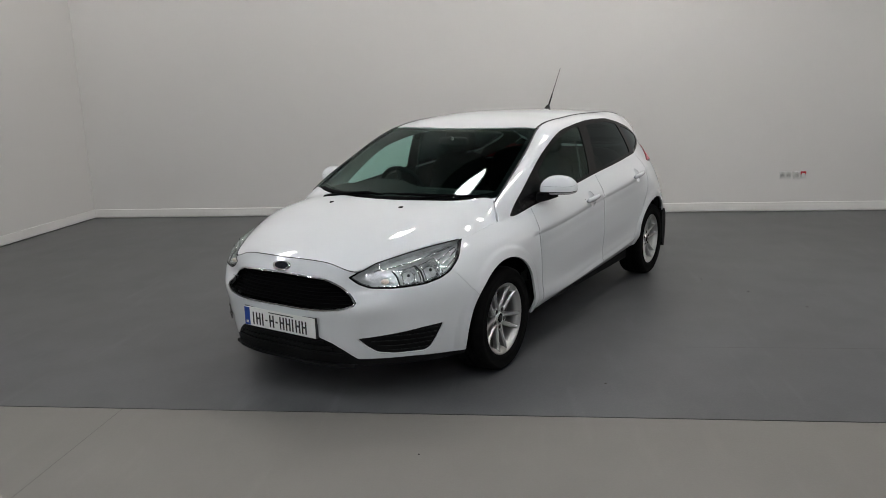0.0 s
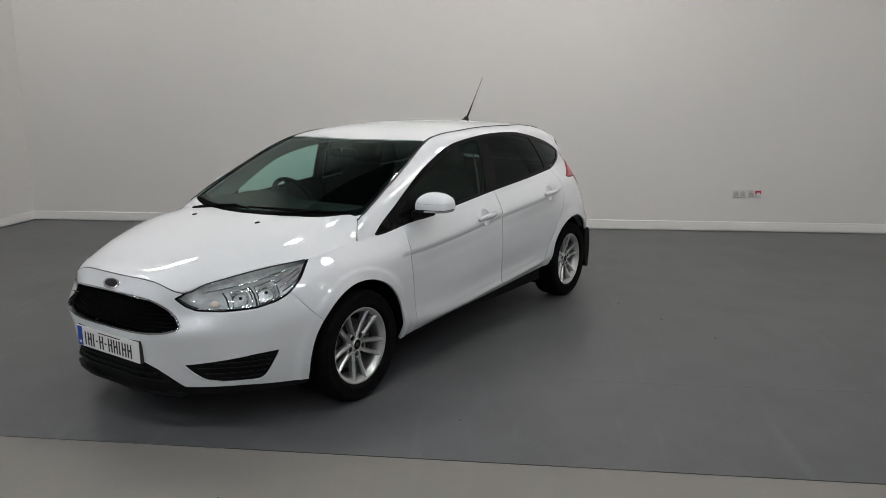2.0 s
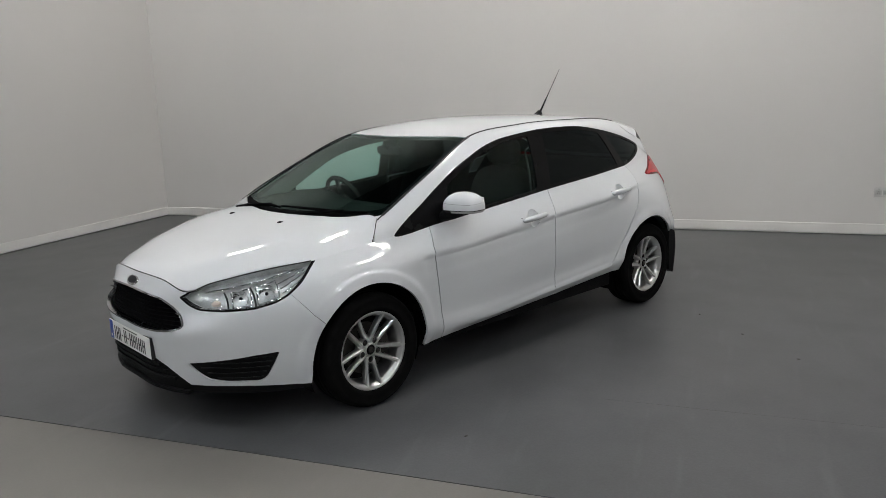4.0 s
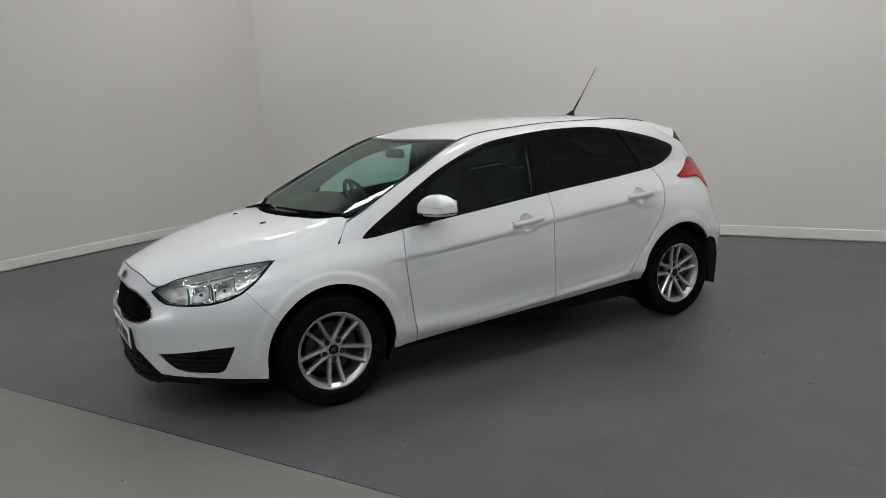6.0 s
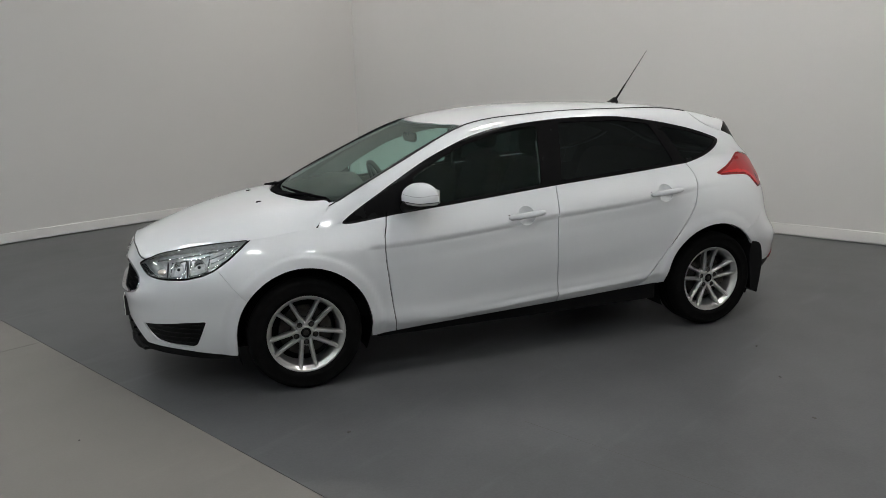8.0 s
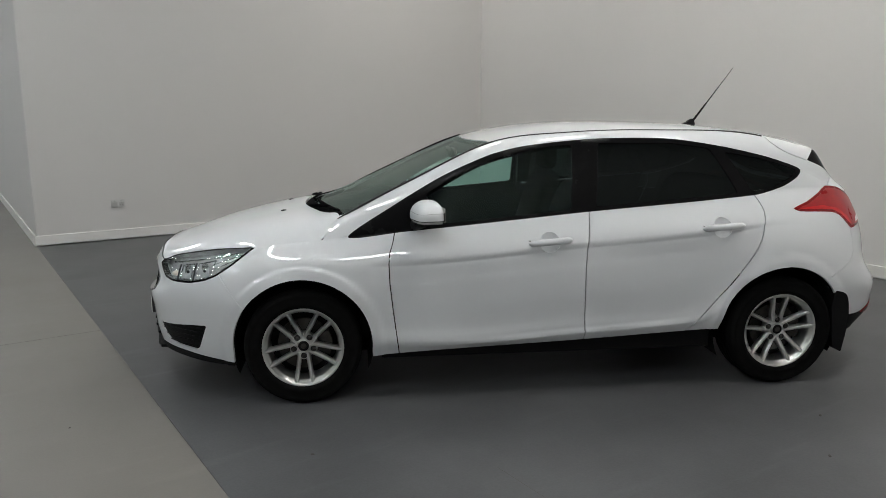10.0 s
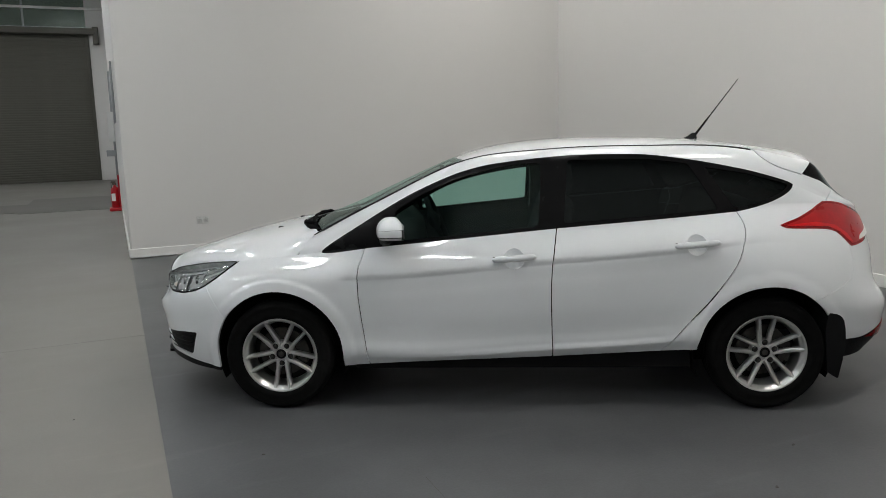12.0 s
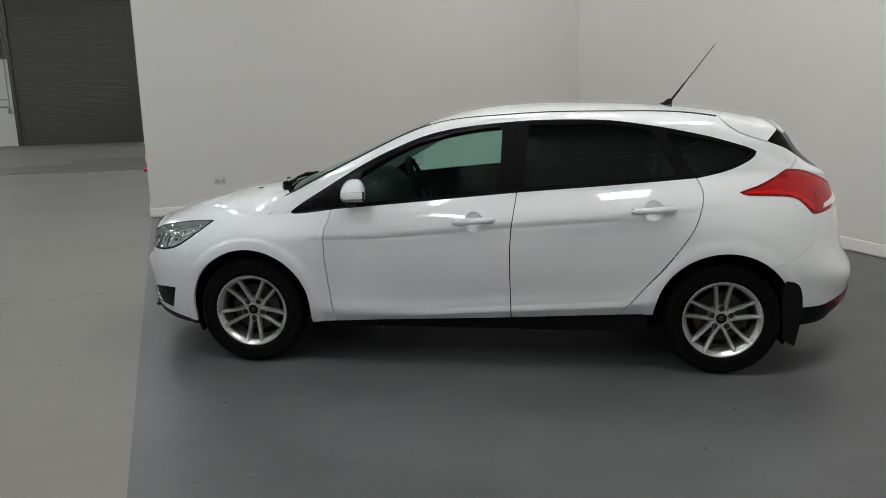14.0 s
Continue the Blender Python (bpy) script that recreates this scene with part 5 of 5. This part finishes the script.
def mirror_shell(lo, hi, shrink=0.0, keep=None):
    """A band of the door mirror's body between two shares of its height: boxy below, domed above, its outer end swept back."""
    bm, rows = bmesh.new(), []
    steps = max(3, round(26 * (hi - lo)))
    for t in np.linspace(lo, hi, steps + 1):
        top = max(0.0, (t - 0.30) / 0.70)
        k = max(0.0, 1 - top**2.3) ** 0.5 * (1 - 0.16 * max(0.0, 1 - t / 0.22) ** 2)
        ring = []
        for a in np.linspace(0, 2 * math.pi, 56, endpoint=False):
            c, d = math.cos(a), math.sin(a)
            x, y = (math.copysign(abs(q) ** 0.52, q) for q in (c, d))
            x *= (0.070 - shrink) * (k if x > 0 else 0.35 + 0.65 * k)
            y *= (0.101 - shrink) * (0.10 + 0.90 * k)
            z = 0.964 + 0.116 * t + 0.008 * y / 0.105 * (0.3 - t) - 0.014 * max(0.0, x / 0.07) * t
            ring.append(bm.verts.new((-0.646 + x - 0.24 * y, 0.913 + y, z)))
        rows.append(ring)
    for a, b in zip(rows, rows[1:]):
        for i in range(56):
            bm.faces.new((a[i], a[(i + 1) % 56], b[(i + 1) % 56], b[i]))
    if hi >= 1:
        bm.faces.new(rows[-1])
    if lo <= 0:
        bm.faces.new(rows[0][::-1])
    if keep:
        bmesh.ops.delete(bm, geom=[f for f in bm.faces if not keep(f.calc_center_median())], context="FACES")
    bmesh.ops.recalc_face_normals(bm, faces=bm.faces[:])
    return bm


for s in (1, -1):
    door = DOORS["front_door", s]
    rear = lambda c: c.x + 0.24 * (c.y - 0.913) > -0.700
    part("door_mirror", sided(mirror_shell(0.515, 1.0), s), PAINT, door, "white mirror cap", True)
    part("mirror_skirt", sided(mirror_shell(0.175, 0.505, 0.0006, rear), s), PAINT, door, "", True)
    part("indicator_lens", sided(mirror_shell(0.02, 0.135, 0.0, lambda c: c.y > 0.885 and rear(c)), s), MIRROR_LENS, door, "clear indicator strip", True)
    part("mirror_base", sided(mirror_shell(0.0, 0.53, 0.0055), s), BLACK_TRIM, door, "black lower mirror shell", True)
    glass_face = boxes(((-0.003, -0.074, -0.036), (0.0, 0.074, 0.036)), bevel=0.001)
    glass_face.transform(pose(-0.7125, 0.913, 1.010, 0, 0, 13))
    part("mirror_glass", sided(glass_face, s), CHROME, door, "mirror glass")
    part("mirror_arm", sided(sweep([(-0.60, 0.78, 0.935), (-0.62, 0.85, 0.950), (-0.645, 0.90, 0.972)], [0.034, 0.028, 0.030], 12), s), BLACK_TRIM, door, "black mirror arm", True)

fin = slab(rounded([(-2.392, 1.436), (-2.43, 1.452), (-2.458, 1.474), (-2.474, 1.472), (-2.482, 1.434)], 0.008), -0.020, 0.020)
for v in fin.verts:
    v.co.y *= 1.0 - 0.6 * min(1.0, max(0.0, (v.co.z - 1.434) / 0.04))
aerial = part("aerial_base", fin, BLACK_TRIM, car, "black roof aerial foot")
part("aerial_rod", sweep([(-2.475, 0, 1.462), (-2.56, 0, 1.576), (-2.722, 0, 1.795)], [0.0055, 0.004, 0.002], 8), INK, aerial, "thin black aerial rod", True)
part("aerial_sleeve", sweep([(-2.474, 0, 1.460), (-2.55, 0, 1.563)], [0.008, 0.0055], 8), BLACK_TRIM, aerial, "", True)


def screen_z(x, y):
    sy, sz, rz = SEAM_Y(x)[0], SEAM_Z(x)[0], ROOF_Z(x)[0]
    a = 1 - abs(y) / sy
    return rz - (rz - sz) * (0.7 * (1 - a) ** 2 + 0.3 * (1 - a) ** 4)


def cowl_lip(rise=0.036, thick=0.006):
    """The cowl's rear lip, lying on the foot of the windscreen from corner to corner."""
    bm, rows = bmesh.new(), []
    foot = sorted((abs(y), x) for x, y in WINDSCREEN[:6])
    for y in np.linspace(-0.655, 0.655, 41):
        x0 = float(np.interp(abs(y), [p[0] for p in foot], [p[1] for p in foot]))
        deep = rise * (0.55 + 0.45 * math.cos(y / 0.655 * math.pi / 2) ** 0.5)
        ends = [(x0 + 0.010, screen_z(x0 + 0.010, y) - 0.002), (x0 - deep, screen_z(x0 - deep, y) + 0.0005)]
        top = [(x0 - deep * q, screen_z(x0 - deep * q, y) + thick * (1 - 0.5 * q)) for q in (0.0, 0.5, 0.97)]
        rows.append([bm.verts.new((x, y, z)) for x, z in [ends[0]] + top + [ends[1]]])
    for a, b in zip(rows, rows[1:]):
        for i in range(5):
            bm.faces.new((a[i], a[(i + 1) % 5], b[(i + 1) % 5], b[i]))
    bm.faces.new(rows[0][::-1])
    bm.faces.new(rows[-1])
    bmesh.ops.recalc_face_normals(bm, faces=bm.faces[:])
    return bm


part("cowl_lip", cowl_lip(), MATTE_BLACK, car, "black plastic lip on the foot of the windscreen", True)
for pts in ([(-0.035, -0.60), (-0.055, -0.35), (-0.045, -0.10), (-0.03, 0.02)], [(-0.05, 0.0), (-0.09, 0.28), (-0.145, 0.48), (-0.20, 0.62)]):
    blade = part("wiper", sweep([(x, y, screen_z(x, y) + 0.012) for x, y in pts], [0.005, 0.009, 0.009, 0.005], 6), MATTE_BLACK, car, "black wiper at the foot of the windscreen", True)
    x, y = pts[2]
    part("wiper_arm", sweep([(0.0, y - 0.34, hood_z(0.0, y - 0.34) - 0.005), (-0.03, y - 0.20, screen_z(-0.03, y - 0.2) + 0.014), (x, y, screen_z(x, y) + 0.020)], [0.014, 0.010, 0.006], 8), MATTE_BLACK, blade, "", True)
for s in (1, -1):
    part("washer_jet", ball(0.017, (0.130, s * 0.2645, 0.947), (1.1, 0.8, 0.42)), BLACK_TRIM, car, "small black washer jet on the bonnet", True)

plate = part("number_plate", boxes(((0.912, -0.26, 0.355), (0.920, 0.26, 0.466)), bevel=0.003), PLATE_WHITE, car, "white number plate with a blue band and black bars")
part("plate_holder", boxes(((0.895, -0.2625, 0.3525), (0.917, 0.2625, 0.4685)), bevel=0.004), INK, plate, "black plate holder")
part("blue_band", boxes(((0.9195, -0.257, 0.359), (0.9212, -0.217, 0.462))), PLATE_BLUE, plate, "blue band")
part("pale_mark", boxes(((0.921, -0.246, 0.371), (0.9218, -0.228, 0.385))), PLATE_WHITE, plate, "pale bars")
x0 = -0.198
for wide in (0.020, 0.040, 0.020, 0.026, 0.040, 0.026, 0.040, 0.040, 0.020, 0.040, 0.040):
    if wide == 0.026:
        part("bar", boxes(((0.9195, x0 + 0.004, 0.399), (0.9212, x0 + 0.020, 0.407))), INK, plate)
    else:
        for y0 in (x0 + 0.004, x0 + wide - 0.012)[: 1 if wide < 0.03 else 2]:
            part("bar", boxes(((0.9195, y0, 0.369), (0.9212, y0 + 0.0095, 0.439))), INK, plate)
        if wide > 0.03:
            part("bar", boxes(((0.9195, x0 + 0.012, 0.401), (0.9210, x0 + wide - 0.011, 0.411))), INK, plate)
    x0 += wide + 0.005
part("bar", boxes(((0.9195, -0.07, 0.449), (0.9210, 0.11, 0.454))), INK, plate)
turn = Euler((0, radians(-38), 0)).to_quaternion()
badge = part("badge", ball(0.058, (0.8655, 0, 0.718), (0.10, 1.0, 0.44), turn, 32, 16), BADGE, car, "plain dark oval badge", True)
part("badge_rim", ball(0.0655, (0.865, 0, 0.718), (0.08, 1.0, 0.47), turn, 32, 16), DULL_CHROME, badge, "thin bright rim", True)


# ---- cabin ----
def cushion(lo, hi, power=4.5, shear=0.0):
    c = [(a + b) / 2 for a, b in zip(lo, hi)]
    bm = egg([abs(b - a) / 2 for a, b in zip(lo, hi)], c, power, 24, 14)
    for v in bm.verts:
        v.co.x += shear * (v.co.z - lo[2])
    return bm


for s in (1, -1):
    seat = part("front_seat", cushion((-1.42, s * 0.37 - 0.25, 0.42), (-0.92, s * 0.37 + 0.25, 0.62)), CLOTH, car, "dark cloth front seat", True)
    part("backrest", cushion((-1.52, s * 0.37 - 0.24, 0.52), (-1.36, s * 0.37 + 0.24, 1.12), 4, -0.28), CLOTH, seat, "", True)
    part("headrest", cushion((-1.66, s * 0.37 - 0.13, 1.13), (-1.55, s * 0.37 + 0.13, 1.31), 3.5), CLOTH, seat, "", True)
# Same trim both sides; the near one is coloured dark to stand for shade.
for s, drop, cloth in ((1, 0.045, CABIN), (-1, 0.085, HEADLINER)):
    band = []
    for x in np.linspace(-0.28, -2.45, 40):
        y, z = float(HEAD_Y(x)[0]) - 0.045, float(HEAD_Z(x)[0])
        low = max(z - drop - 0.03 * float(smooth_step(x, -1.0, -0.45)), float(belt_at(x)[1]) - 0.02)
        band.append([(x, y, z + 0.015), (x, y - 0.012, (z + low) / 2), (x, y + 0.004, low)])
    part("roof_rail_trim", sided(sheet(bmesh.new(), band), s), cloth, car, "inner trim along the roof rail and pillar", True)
for s in (1, -1):
    part("seat_belt", sweep([(-1.47, s * 0.668, 1.25), (-1.475, s * 0.700, 1.10), (-1.47, s * 0.72, 0.95)], 0.005), BELT_GREY, car, "grey seat belt beside the pillar", True)
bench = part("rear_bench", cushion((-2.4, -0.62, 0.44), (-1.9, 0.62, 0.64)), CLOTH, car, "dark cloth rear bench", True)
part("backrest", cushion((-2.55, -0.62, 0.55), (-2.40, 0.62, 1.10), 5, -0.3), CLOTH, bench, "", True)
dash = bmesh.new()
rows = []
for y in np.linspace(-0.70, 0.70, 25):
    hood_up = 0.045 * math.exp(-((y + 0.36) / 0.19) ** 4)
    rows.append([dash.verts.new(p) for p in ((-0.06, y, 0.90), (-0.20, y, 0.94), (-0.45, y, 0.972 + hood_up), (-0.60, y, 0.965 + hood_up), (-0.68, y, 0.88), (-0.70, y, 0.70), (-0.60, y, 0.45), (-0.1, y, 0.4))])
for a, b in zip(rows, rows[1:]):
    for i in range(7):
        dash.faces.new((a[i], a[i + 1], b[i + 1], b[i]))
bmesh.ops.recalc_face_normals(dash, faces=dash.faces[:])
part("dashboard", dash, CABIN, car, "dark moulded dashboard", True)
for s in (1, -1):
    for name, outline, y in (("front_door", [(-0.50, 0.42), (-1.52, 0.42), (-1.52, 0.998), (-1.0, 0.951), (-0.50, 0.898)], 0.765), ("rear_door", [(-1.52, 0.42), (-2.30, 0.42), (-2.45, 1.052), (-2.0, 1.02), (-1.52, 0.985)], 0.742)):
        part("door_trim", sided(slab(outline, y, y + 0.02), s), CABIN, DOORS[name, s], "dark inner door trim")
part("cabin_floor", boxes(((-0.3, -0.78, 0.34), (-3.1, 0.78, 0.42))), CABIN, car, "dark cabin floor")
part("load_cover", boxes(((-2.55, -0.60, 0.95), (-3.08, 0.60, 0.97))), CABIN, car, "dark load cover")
ring = [Vector((0.185 * math.cos(a), 0.185 * math.sin(a), 0)) for a in np.linspace(0, 2 * math.pi, 41)]
place = Matrix.Translation((-0.80, -0.37, 0.905)) @ Matrix.Rotation(radians(-66), 4, "Y")
steering = part("steering_wheel", sweep([place @ p for p in ring], 0.016, 10), CABIN, car, "dark leather steering wheel", True)
part("boss", ball(0.07, place @ Vector((0, 0, -0.02)), (0.6, 1, 1), Euler((0, radians(-66 + 90), 0)).to_quaternion()), CABIN, steering, "", True)
for a in (0, 180, 270):
    part("spoke", sweep([place @ Vector((0, 0, -0.02)), place @ Vector((0.18 * math.cos(radians(a + 90)), 0.18 * math.sin(radians(a + 90)), 0))], 0.016, 8), CABIN, steering, "", True)
inside_mirror = part("rear_view_mirror", cushion((-0.915, -0.12, 1.232), (-0.885, 0.12, 1.295), 4), CABIN, car, "dark rear-view mirror", True)
part("mirror_stalk", sweep([(-0.89, 0, 1.28), (-0.86, 0, 1.295)], 0.012, 8), CABIN, inside_mirror, "", True)
